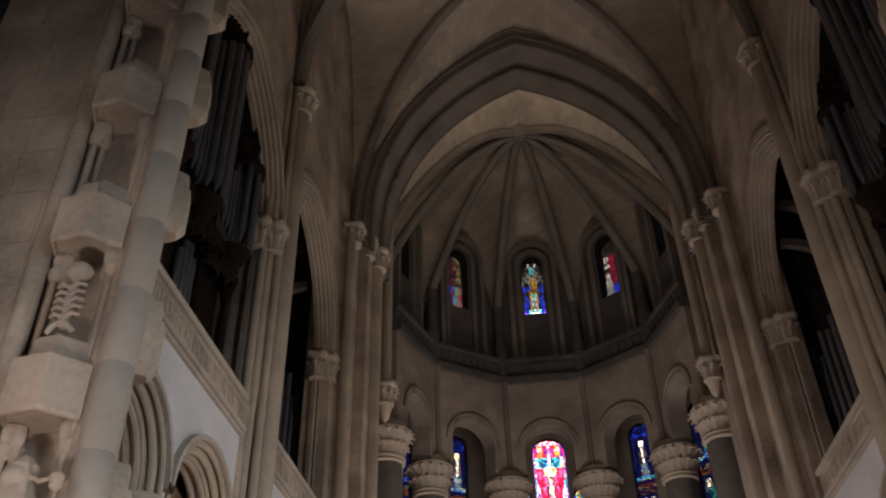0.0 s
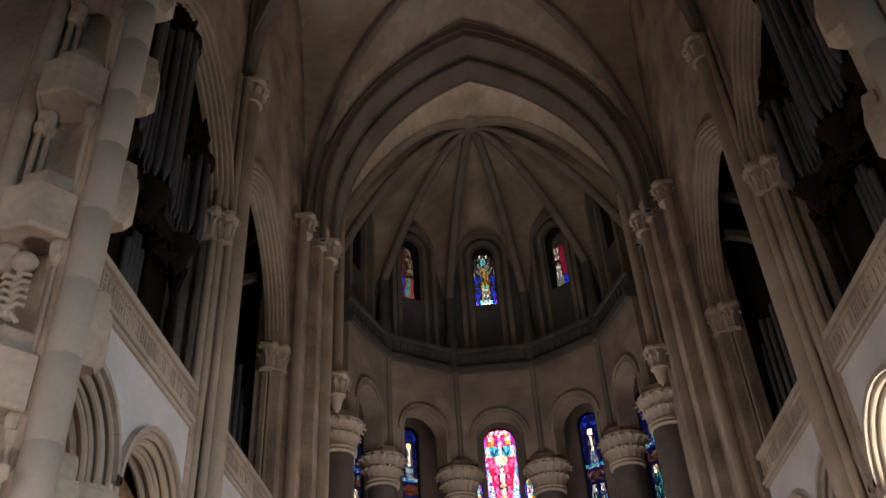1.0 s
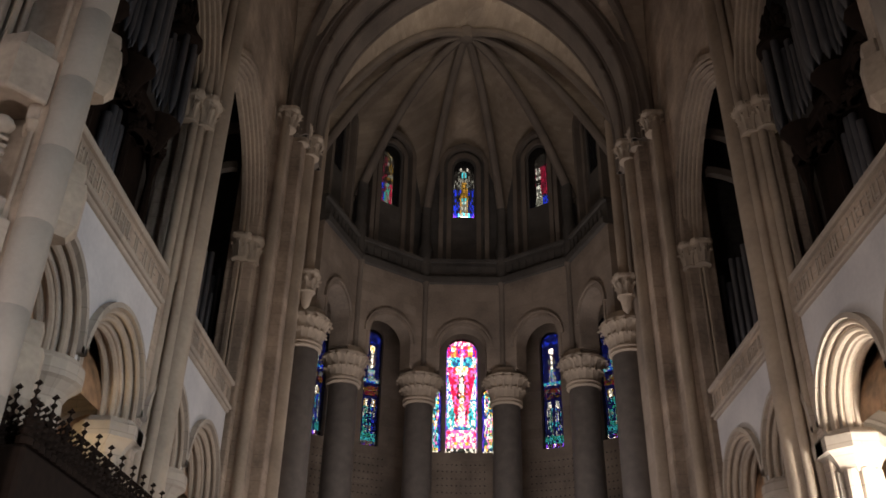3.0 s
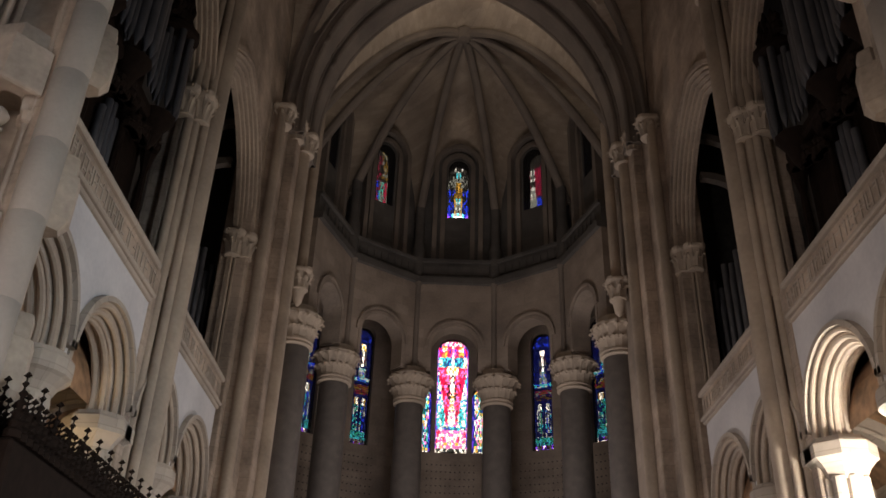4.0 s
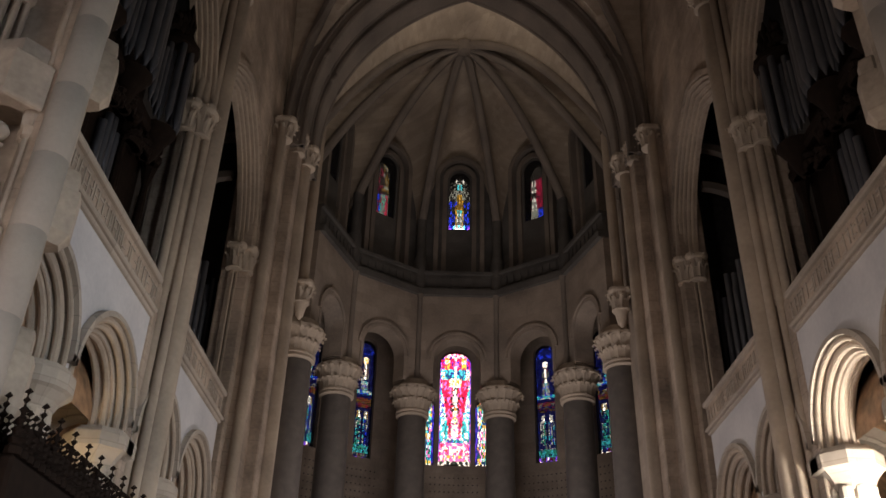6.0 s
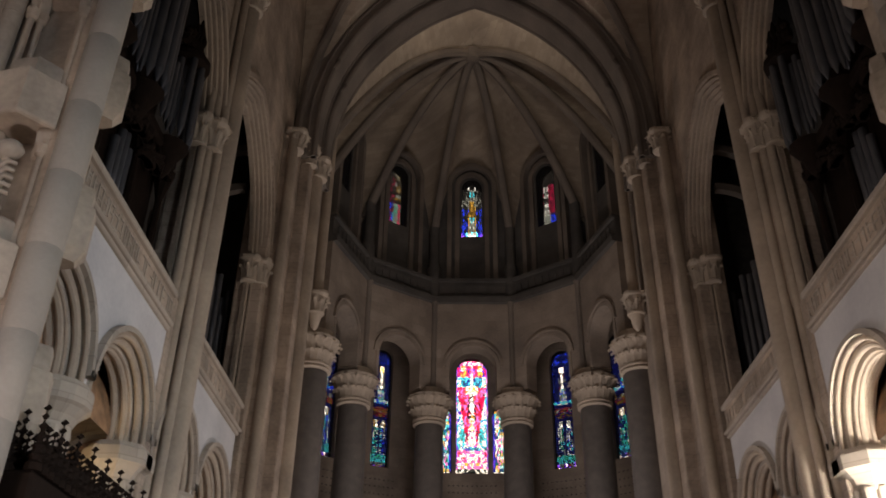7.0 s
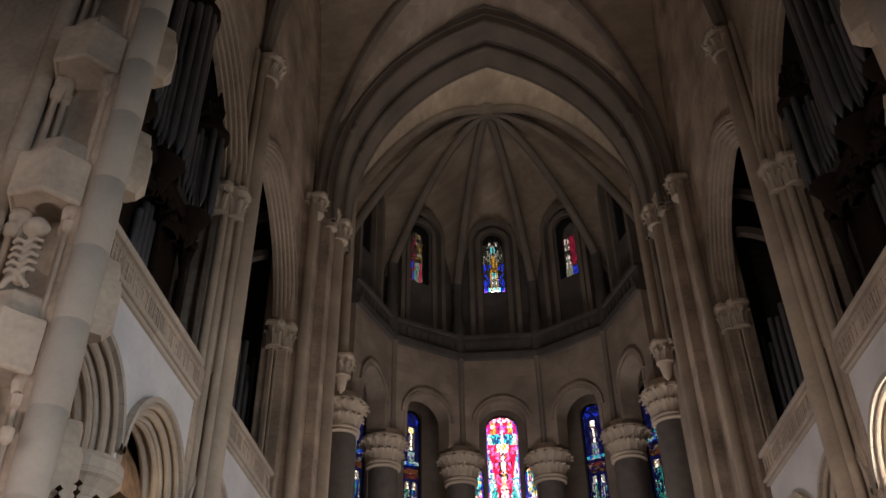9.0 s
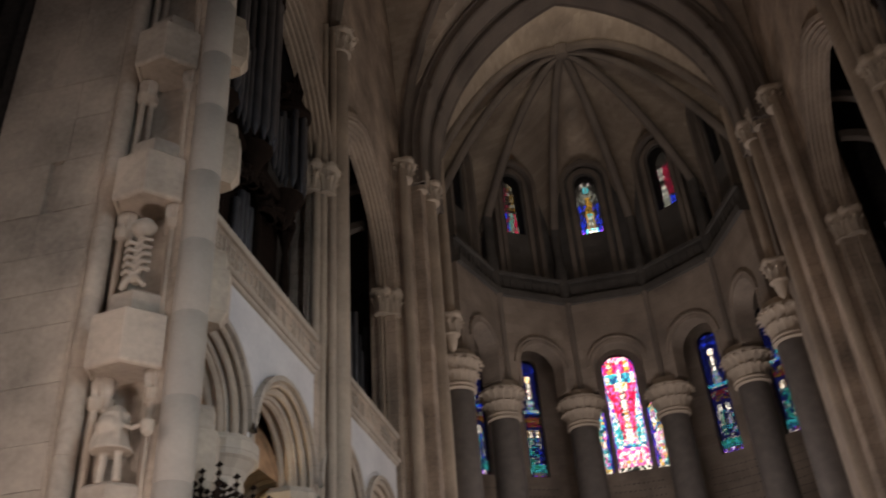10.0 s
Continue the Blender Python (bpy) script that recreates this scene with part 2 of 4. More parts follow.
def capital(x, y, r, z, h, parent=None):
    """Leafy capital: bell, two rings of curled leaves and a square abacus."""
    g = Mesh()
    g.lathe(x, y, [(r * 1.12, z), (r * 1.2, z + 0.05 * h), (r * 1.02, z + 0.1 * h), (r * 1.08, z + 0.4 * h), (r * 1.3, z + 0.72 * h), (r * 1.4, z + 0.8 * h)], 16)
    ab = r * 1.5
    g.loft([[(x + c * ab * k, y + d * ab * k, z + h * q) for c, d in ((-1, -0.7), (-0.7, -1), (0.7, -1), (1, -0.7), (1, 0.7), (0.7, 1), (-0.7, 1), (-1, 0.7))] for k, q in ((0.8, 0.78), (0.95, 0.84), (1.0, 0.88), (1.0, 1.0))])
    c = part("capital", g, CAPITAL, parent, smooth=True)
    for row in range(2):
        for i in range(8):
            if parent is not None and -math.cos(2 * math.pi * (i + 0.5 * row) / 8) * (1 if x > 0 else -1) > -0.8:
                leaf(c, x, y, z + (0.1 + 0.36 * row) * h, r * (1.02 + 0.1 * row), 2 * math.pi * (i + 0.5 * row) / 8 + random.uniform(-0.06, 0.06), 0.5 * h, r * 1.15, r * random.uniform(0.95, 1.3))
    return c


def impost(mesh, x, y, r, z0, z1, seg=8):
    """Moulded impost block, eight-sided or rounder."""
    h = z1 - z0
    mesh.lathe(x, y, [(r * 0.6, z0 - 0.1 * h), (r * 0.62, z0 + 0.04 * h), (r * 0.72, z0 + 0.22 * h), (r * 0.9, z0 + 0.4 * h), (r, z0 + 0.46 * h), (r, z0 + 0.82 * h), (r * 0.96, z0 + 0.88 * h), (r * 0.86, z0 + 0.9 * h), (r * 0.84, z1)], seg, math.pi / seg)


def choir_side(s):
    put = side(s)
    nm = "north" if s < 0 else "south"
    wall = thing("wall_" + nm, "pale limestone choir wall with arcade and gallery", "wall", kind="structure")
    bays = [(11.84, 19.3), (19.5, 26.96)]
    # arcade: two round arches a bay
    for u0, u1 in bays:
        mid = (u0 + u1) / 2
        cs = [(u0 + mid) / 2, (mid + u1) / 2]
        a = (u1 - u0) / 4 - 0.55
        spring = 8.15

        def foot(u):
            for c in cs:
                if abs(u - c) <= b:
                    return arch_z(u, c, spring, b)
            return 8.0
        b = a + 0.4
        us = sorted(set([u0, u1] + [c + q * b for c in cs for q in [math.sin(t) for t in steps(-math.pi / 2, math.pi / 2, 24)]] + [c + q * b * 1.0001 for c in cs for q in (-1, 1)]))
        part("arcade_wall", Mesh().wall(us, foot, lambda u: 11.0, W + 0.02, W + 0.56, put), PLASTER, wall)
        for c in cs:
            # two outer orders, then a deep soffit cut into rolls and hollows
            for r1, n0, n1 in ((a + 0.34, W - 0.03, W + 0.14), (a + 0.22, W + 0.12, W + 0.28), (a + 0.08, W + 0.26, W + 0.74)):
                part("arch_order", Mesh().band(arc(c, spring, r1, foot=8.0), arc(c, spring, max(r1 + 0.1, b + 0.02), foot=8.0), n0, n1, put), LIME_PALE, wall)
            for dr, n0, rr in ((0.34, 0.0, 0.06), (0.27, 0.12, 0.035), (0.21, 0.16, 0.075), (0.10, 0.30, 0.04), (0.08, 0.41, 0.085), (0.09, 0.53, 0.03), (0.08, 0.64, 0.085)):
                part("arch_roll", Mesh().tube([put(u, W + n0, z) for u, z in arc(c, spring, a + dr, foot=8.0)], rr, 8), LIME_PLAIN, wall, smooth=True)
            part("hood_mould", Mesh().band(arc(c, spring, a + 0.42, foot=8.3), arc(c, spring, a + 0.54, foot=8.3), W - 0.14, W + 0.1, put), LIME_PALE, wall)
        # clustered columns under their eight-sided imposts
        for u in (u0, mid, u1):
            col = thing("arcade_column", "clustered limestone column under a heavy eight-sided impost", "column", group="arcade columns")
            g = Mesh()
            impost(g, s * (W + 0.58), u, 0.78, 7.15, 8.0, 16 if u == mid else 8)
            part("impost", g, LIME_PALE, col)
            for k in range(8):
                t = math.pi / 4 * k
                part("shaft", Mesh().lathe(s * (W + 0.58) + 0.38 * math.cos(t), u + 0.38 * math.sin(t), [(0.15, 0), (0.15, 7.12)], 10), LIME_PALE, col, smooth=True)
            part("core", Mesh().lathe(s * (W + 0.58), u, [(0.34, 0), (0.36, 7.1)], 12), LIME_PALE, col)
    # gallery parapet with carved band, and its string course
    for u0, u1 in ((12.55, 19.25), (21.2, 26.98)):
        part("parapet", Mesh().box(*sorted((s * (W - 0.02), s * (W + 0.35))), u0, u1, 11.0, 12.0), LIME, wall)
        g = Mesh()
        for z0, z1, n in ((11.86, 12.02, 0.14), (11.05, 11.16, 0.16), (10.95, 11.05, 0.08)):
            g.box(*sorted((s * (W - n), s * (W + 0.3))), u0, u1, z0, z1, 0.03)
        part("string_course", g, LIME_PALE, wall)
        g = Mesh()
        n = int((u1 - u0) / 0.3)
        for i in range(n):
            u = u0 + (i + 0.5) * (u1 - u0) / n
            w = random.uniform(0.05, 0.12)
            for q in random.sample((-1, 1), random.choice((1, 2))):
                g.box(*sorted((s * (W - 0.045), s * W)), u + q * w - 0.022, u + q * w + 0.022, 11.3 + random.choice((0, 0.05)), 11.74)
            for zz in random.sample((11.3, 11.4, 11.5, 11.6, 11.7), 2):
                g.box(*sorted((s * (W - 0.04), s * W)), u - w, u + w, zz, zz + 0.04)
        part("carved_band", g, LIME_PALE, wall)
    # gallery arches, splayed in orders that step out towards the choir
    for u0, u1, zs, k, n_in in ((12.7, 19.55, 17.6, 1.25, 8.35), (20.5, 27.5, 17.6, 1.35, 8.55)):
        c, a = (u0 + u1) / 2, (u1 - u0) / 2
        b = a + 0.5
        us = [c + b * math.sin(t) for t in steps(-math.pi / 2, math.pi / 2, 40)]
        part("gallery_wall", Mesh().wall(us, lambda u: arch_z(u, c, zs, b, k), lambda u: 39.0, W + 0.02, n_in, put), LIME, wall)
        for i in range(5):
            r0 = a + 0.02 + 0.1 * i
            n0 = n_in - 0.14 - 0.13 * i
            part("arch_order", Mesh().band(arc(c, zs, r0 - 0.02, k, foot=12.0), arc(c, zs, b + 0.03, k, foot=12.0), n0, n0 + 0.16, put), LIME, wall)
            part("arch_roll", Mesh().tube([put(u, n0 + 0.02, z) for u, z in arc(c, zs, r0 + 0.02, k, foot=12.0)], 0.065, 6), LIME_PLAIN, wall, smooth=True)
        part("hood_mould", Mesh().band(arc(c, zs, a + 0.52, k, foot=12.0), arc(c, zs, a + 0.66, k, foot=12.0), W - 0.12, W + 0.1, put), LIME, wall)
        for u, q in ((u0, -1), (u1, 1)):
            for n, d in ((n_in - 0.15, 0.0), (n_in - 0.5, 0.28)):
                capital(s * n, u + q * d, 0.26, zs - 0.7, 1.0, parent=wall)
    # plain wall over the piers
    for y0, y1, z0 in ((11.3, 12.75, 12.0), (19.4, 21.0, SPRING - 1.0), (27.0, 29.35, SPRING - 1.0)):
        part("pier_wall", Mesh().box(*sorted((s * (W + 0.03), s * (W + 0.45))), y0, y1, z0, 39.0), LIME, wall)
    # gallery behind, its shade put into near-black stone, and the closed aisle under it
    part("gallery_back", Mesh().box(*sorted((s * 11.2, s * 11.6)), 11.0, 30.0, 11.6, 32.0), UNLIT, wall)
    part("gallery_floor", Mesh().box(*sorted((s * 8.2, s * 13.5)), 13.0, 31.0, 11.4, 11.6), UNLIT, wall)
    part("gallery_roof", Mesh().box(*sorted((s * 8.4, s * 11.6)), 11.0, 30.0, 28.0, 28.3), UNLIT, wall)
    # near-black ends added to shut the sky out of the gallery
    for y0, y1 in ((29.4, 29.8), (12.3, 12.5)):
        part("gallery_end", Mesh().box(*sorted((s * 8.45, s * 13.5)), y0, y1, 11.6, 33.0), UNLIT, wall)
    for y, zs in ((26.6, 20.3), (26.9, 18.7)):
        part("gallery_arch", Mesh().band(arc(8.9, zs, 1.9, foot=11.6)[13:], arc(8.9, zs, 2.2, foot=11.6)[13:], y, y + 0.3, lambda u, n, z: (s * u, n, z)), RIB, wall)
    # near-black blank wall standing in for the dark beyond the pier
    part("aisle_dark_blank", Mesh().box(*sorted((s * 10.6, s * 13.5)), 13.0, 13.2, 0.0, 11.6), UNLIT, wall)
    part("aisle_end", Mesh().box(*sorted((s * 8.6, s * 13.5)), 30.0, 30.4, 0.0, 11.6), LIME, wall)
    for y in (15.57, 21.2, 24.6, 27.8):
        part("aisle_arch", Mesh().band(arc(11.0, 8.1, 2.1, foot=0.0), arc(11.0, 8.1, 2.5, foot=0.0), y - 0.35, y + 0.35, lambda u, n, z: (s * u, n, z)), LIME_PALE, wall)
        part("aisle_roll", Mesh().tube([(s * u, y - 0.3, z) for u, z in arc(11.0, 8.1, 2.05, foot=0.0)], 0.1, 6), LIME_PALE, wall, smooth=True)
    pts = arc(11.0, 8.1, 2.45)
    part("aisle_vault", Mesh().loft([[(s * u, 13.2, z) for u, z in pts], [(s * u, 31.0, z) for u, z in pts]], closed=False), TILE, wall)
    part("aisle_wall", Mesh().box(*sorted((s * 13.2, s * 13.6)), 8.0, 40.0, 0, 11.5), LIME, wall)
    # plain wall above the gallery, to the vault
    part("upper_wall", Mesh().box(*sorted((s * (W + 0.5), s * (W + 0.9))), 10.0, 39.0, 28.3, 40.0), LIME, wall)
    part("sanctuary_wall", Mesh().box(*sorted((s * (W + 0.25), s * (W + 0.7))), 29.5, 39.0, 0, 40.0), APSE, wall)
    return wall


def pier(s, name, core, shafts, z1):
    p = thing(name, "clustered limestone choir pier with engaged shafts", "pier", group="choir piers")
    for n0, u0, u1 in core:
        part("core", Mesh().box(*sorted((s * n0, s * (W + 1.0))), u0, u1, 0, z1, 0.04), LIME, p)
    for n, u, r in shafts:
        part("shaft", Mesh().lathe(s * n, u, [(r, 0.0), (r, z1)], 14), LIME_PLAIN, p, smooth=True)
    return p


for s in (-1, 1):
    choir_side(s)
    # pier between the bays
    p = pier(s, "clustered_pier", [(W - 0.02, 19.8, 21.1), (7.66, 20.0, 21.0)],
             [(7.62, 20.4, 0.3), (8.05, 19.6, 0.13), (7.9, 19.75, 0.13), (7.8, 21.05, 0.13), (7.68, 19.95, 0.12)], SPRING)
    part("respond", Mesh().box(*sorted((s * (W - 0.015), s * (W + 0.7))), 19.28, 19.82, 0.0, 11.98, 0.03), LIME, p)
    capital(s * 7.62, 20.4, 0.34, SPRING - 0.9, 0.95, parent=p)
    # pier at the sanctuary arch
    p = pier(s, "sanctuary_pier", [(W - 0.02, 27.6, 32.0), (7.45, 28.0, 31.9), (7.05, 29.5, 31.9)],
             [(6.98, 30.7, 0.30), (7.5, 28.05, 0.2)], 24.2)
    for x, y, r, z in ((6.9, 30.7, 0.34, 23.75), (7.1, 29.7, 0.24, 23.75), (7.45, 28.25, 0.3, 23.4)):
        capital(s * x, y, r, z, 0.95, parent=p)


# ---- vaults ----
def vault_z(x):
    return arch_z(x, 0.0, SPRING, W, 1.9)


def cross_z(y, c, a):
    return SPRING + (VT - SPRING - 0.3) * math.sqrt(max(0, 1 - (abs(y - c) / a) ** 2.2))


VT = vault_z(0.0)
for u0, u1 in ((11.3, 20.4), (20.4, 29.6)):
    c, a = (u0 + u1) / 2, (u1 - u0) / 2
    vs, fs = [], []
    nx, ny = 40, 24
    for j in range(ny + 1):
        for i in range(nx + 1):
            x, y = -W + 2 * W * i / nx, u0 + (u1 - u0) * j / ny
            zc = cross_z(y, c, a)
            vs.append((x, y, max(vault_z(x), zc)))
    for j in range(ny):
        for i in range(nx):
            q = j * (nx + 1) + i
            fs.append((q, q + 1, q + nx + 2, q + nx + 1))
    v = tagged(part("ceiling", Mesh().add(vs, fs), WEB, smooth=True), "plastered ribbed choir vault, warm grey", "ceiling", kind="structure")
    for d in (-1, 1):
        path = []
        for i in range(41):
            x = -W + 2 * W * i / 40
            y = c + d * a * x / W
            zc = cross_z(y, c, a)
            path.append((x, y, max(vault_z(x), zc) - 0.1))
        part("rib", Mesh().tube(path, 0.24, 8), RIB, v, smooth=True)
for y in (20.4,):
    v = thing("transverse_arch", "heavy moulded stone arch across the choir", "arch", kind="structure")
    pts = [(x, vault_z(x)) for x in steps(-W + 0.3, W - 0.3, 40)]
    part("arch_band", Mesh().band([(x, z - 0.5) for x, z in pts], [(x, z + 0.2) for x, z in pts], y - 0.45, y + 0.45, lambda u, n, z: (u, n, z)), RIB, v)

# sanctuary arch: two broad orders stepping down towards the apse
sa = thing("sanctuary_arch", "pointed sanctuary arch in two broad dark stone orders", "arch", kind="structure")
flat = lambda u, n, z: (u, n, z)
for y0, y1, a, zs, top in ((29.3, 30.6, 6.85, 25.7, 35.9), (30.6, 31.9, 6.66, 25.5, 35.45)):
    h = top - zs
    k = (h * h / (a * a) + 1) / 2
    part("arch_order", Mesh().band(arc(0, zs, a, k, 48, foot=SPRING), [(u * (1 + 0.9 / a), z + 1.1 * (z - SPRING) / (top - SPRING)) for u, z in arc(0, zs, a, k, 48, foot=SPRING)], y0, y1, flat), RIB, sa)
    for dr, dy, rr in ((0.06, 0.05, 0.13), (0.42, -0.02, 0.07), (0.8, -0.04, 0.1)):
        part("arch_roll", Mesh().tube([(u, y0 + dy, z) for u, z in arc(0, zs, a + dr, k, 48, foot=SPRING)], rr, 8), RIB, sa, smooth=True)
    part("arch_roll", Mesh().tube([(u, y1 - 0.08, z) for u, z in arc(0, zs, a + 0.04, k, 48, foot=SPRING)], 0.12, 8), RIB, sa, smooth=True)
part("tympanum", Mesh().band(arc(0, 26.5, 7.6, 1.55, 48, foot=SPRING), [(u * 1.3, z * 1.0 + 5) for u, z in arc(0, 26.5, 7.6, 1.55, 48, foot=SPRING)], 31.2, 31.9, flat), WEB, sa)

# ---- apse ----
KEY = 39.2
RD = 8.0
RIB_ANGLES = (-119, -90, -54, -18, 18, 54, 90, 119)


def polar(ang, r, z):
    return (r * math.sin(radians(ang)), YC + r * math.cos(radians(ang)), z)


def rib_z(r):
    """Height of a rib at the radius r: steep at the foot, nearly straight towards the boss."""
    return KEY - 0.22 * r - 0.11 * r * r


def cell_edge(ang, a0, a1):
    if abs(a0 + a1) / 2 > 90:
        return 7.5 / abs(math.sin(radians(ang)))
    m = (a0 + a1) / 2
    return RD * math.cos(radians((a1 - a0) / 2)) / math.cos(radians(ang - m))


def dome_z(r, edge, f):
    """Height at radius r and f = 0 on a rib, 1 in the middle of a cell."""
    crown = 36.7 + (KEY - 36.7) * math.sqrt(max(0.0, 1 - (r / edge) ** 2))
    return rib_z(r) + 0.12 + (crown - rib_z(r)) * f ** 0.7 * min(1.0, 0.35 + r / edge)


for a0, a1 in zip(RIB_ANGLES, RIB_ANGLES[1:]):
    vs, fs = [], []
    n, mrad = 16, 16
    for i in range(n + 1):
        f = 1 - abs(i / n * 2 - 1)
        ang = a0 + (a1 - a0) * i / n
        edge = cell_edge(ang, a0, a1) + 0.25
        for j in range(mrad + 1):
            vs.append(polar(ang, edge * j / mrad, dome_z(edge * j / mrad, edge, math.sin(f * math.pi / 2))))
    for i in range(n):
        for j in range(mrad):
            q = i * (mrad + 1) + j
            fs.append((q, q + 1, q + mrad + 2, q + mrad + 1))
    tagged(part("ceiling", Mesh().add(vs, fs), WEB, smooth=True), "plastered web of the ribbed apse vault", "ceiling", kind="structure")
# web between the sanctuary arch and the foremost ribs
vs, fs = [], []
for j in range(9):
    for i in range(41):
        x = -RD + 2 * RD * i / 40
        rr = abs(x) / math.sin(radians(119))
        y = 31.6 + (YC - rr * 0.4848 - 31.6) * j / 8
        vs.append((x, y, rib_z(rr) + 0.12 + 0.5 * math.sin(math.pi * j / 8) * max(0.0, 1 - abs(x) / RD)))
for j in range(8):
    for i in range(40):
        q = j * 41 + i
        fs.append((q, q + 1, q + 42, q + 41))
tagged(part("ceiling", Mesh().add(vs, fs), WEB, smooth=True), "plastered vault web behind the sanctuary arch", "ceiling", kind="structure")
ribs = thing("apse_ribs", "dark stone ribs meeting at a round boss", "vault rib", kind="structure")
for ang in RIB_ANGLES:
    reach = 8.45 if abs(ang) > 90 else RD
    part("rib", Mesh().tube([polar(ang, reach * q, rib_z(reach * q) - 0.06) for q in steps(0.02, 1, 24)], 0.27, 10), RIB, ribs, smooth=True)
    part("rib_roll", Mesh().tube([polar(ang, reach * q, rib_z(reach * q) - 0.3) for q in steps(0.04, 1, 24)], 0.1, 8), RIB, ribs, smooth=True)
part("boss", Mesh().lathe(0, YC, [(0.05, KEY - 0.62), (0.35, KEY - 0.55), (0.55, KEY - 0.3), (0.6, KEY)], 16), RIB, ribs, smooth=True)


def facet(ang):
    """Maps (u, n, z) to the facet of the apse that faces along ang; n runs outwards from the chord through the columns."""
    ca, sn = math.cos(radians(ang)), math.sin(radians(ang))
    d0 = RA * math.cos(radians(18))
    return lambda u, n, z: ((d0 + n) * sn + u * ca, YC + (d0 + n) * ca - u * sn, z)


HALF = RA * math.sin(radians(18))
for ang in (-72, -36, 0, 36, 72):
    put = facet(ang)
    w = thing("apse_wall", "warm grey apse wall over a round arch", "wall", kind="structure")
    a, zs = 1.44, 21.62
    us = sorted([-HALF, HALF, -a * 1.0001, a * 1.0001] + [a * math.sin(t) for t in steps(-math.pi / 2, math.pi / 2, 24)])
    part("arch_wall", Mesh().wall(us, lambda u: arch_z(u, 0, zs, a) if abs(u) <= a else 20.1, lambda u: 25.75, -0.5, 0.6, put), APSE, w)
    part("arch_mould", Mesh().band(arc(0, zs, a - 0.1, foot=20.2), arc(0, zs, a + 0.08, foot=20.2), -0.56, 0.5, put), APSE, w)
    part("hood_mould", Mesh().band(arc(0, zs, a + 0.12), arc(0, zs, a + 0.26), -0.64, -0.3, put), APSE, w)
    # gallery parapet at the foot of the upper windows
    part("cornice", Mesh().band([(-HALF, 25.7), (HALF, 25.7)], [(-HALF, 26.1), (HALF, 26.1)], -0.75, 1.4, put), APSE_DARK, w)
    part("parapet", Mesh().band([(-HALF, 26.1), (HALF, 26.1)], [(-HALF, 27.2), (HALF, 27.2)], -0.45, -0.2, put), APSE_DARK, w)
    part("rail", Mesh().band([(-HALF, 27.2), (HALF, 27.2)], [(-HALF, 27.4), (HALF, 27.4)], -0.6, -0.1, put), APSE_DARK, w)
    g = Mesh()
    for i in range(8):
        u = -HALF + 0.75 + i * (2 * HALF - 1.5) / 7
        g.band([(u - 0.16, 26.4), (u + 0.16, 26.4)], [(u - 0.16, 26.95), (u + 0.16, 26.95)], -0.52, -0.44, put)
    part("carved_band", g, APSE_DARK, w)
    # upper wall with its window opening
    a2, z2, sill = 0.66, 34.7, 30.95

    def foot2(u):
        return arch_z(u, 0, z2, a2, 1.15) if abs(u) <= a2 else 26.4
    us = sorted([-HALF - 0.2, HALF + 0.2, -a2 * 1.0001, a2 * 1.0001] + [a2 * math.sin(t) for t in steps(-math.pi / 2, math.pi / 2, 16)])
    part("upper_wall", Mesh().wall(us, foot2, lambda u: 38.5, 0.35, 1.2, put), APSE_DARK, w)
    part("sill_wall", Mesh().band([(-a2, 26.4), (a2, 26.4)], [(-a2, sill), (a2, sill)], 0.35, 1.1, put), APSE_DARK, w)
    for rr, n0 in ((a2 + 0.92, -0.1), (a2 + 0.42, 0.16)):
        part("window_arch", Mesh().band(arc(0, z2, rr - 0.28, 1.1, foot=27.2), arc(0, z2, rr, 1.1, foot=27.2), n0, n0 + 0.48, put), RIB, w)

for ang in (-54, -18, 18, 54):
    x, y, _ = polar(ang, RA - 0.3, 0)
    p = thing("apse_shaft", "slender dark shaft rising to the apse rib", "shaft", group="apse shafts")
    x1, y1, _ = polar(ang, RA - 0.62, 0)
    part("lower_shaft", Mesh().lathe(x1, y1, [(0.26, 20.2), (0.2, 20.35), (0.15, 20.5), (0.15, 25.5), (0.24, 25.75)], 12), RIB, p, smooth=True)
    part("upper_shaft", Mesh().lathe(x, y, [(0.42, 25.7), (0.42, 28.2), (0.3, 28.5), (0.3, 31.2)], 12), APSE_DARK, p, smooth=True)


def apse_column(ang):
    x, y, _ = polar(ang, RA, 0)
    c = thing("apse_column", "polished grey granite column with pale leafy capital", "column", group="apse columns")
    part("shaft", Mesh().lathe(x, y, [(0.98, 0), (0.98, 1.2), (0.86, 1.5), (0.84, 8.0), (0.78, 18.2)], 32), GRANITE, c, smooth=True)
    z = 18.35
    g = Mesh().lathe(x, y, [(0.80, z - 0.12), (0.92, z - 0.06), (0.92, z), (0.84, z + 0.06), (0.94, z + 0.12), (0.94, z + 0.2), (0.86, z + 0.26), (0.9, z + 0.6), (1.02, z + 0.95), (1.16, z + 1.3), (1.18, z + 1.36)], 32)
    cap = part("capital", g, CAPITAL, c, "pale capital with two rings of curled leaves", smooth=True)
    for row in range(2):
        for i in range(16):
            leaf(cap, x, y, z + 0.24 + 0.42 * row, 0.86 + 0.09 * row, 2 * math.pi * (i + 0.5 * row) / 16 + random.uniform(-0.03, 0.03), 0.56 + 0.14 * row, 0.78, 0.42 + 0.2 * row + random.uniform(-0.04, 0.04))
    g = Mesh()
    g.lathe(x, y, [(1.14, z + 1.34), (1.26, z + 1.4), (1.28, z + 1.52), (1.2, z + 1.56), (0.95, z + 1.58), (0.95, z + 1.95)], 16, math.pi / 16)
    part("abacus", g, CAPITAL, c)
    return c


for ang in (-90, -54, -18, 18, 54, 90):
    apse_column(ang)

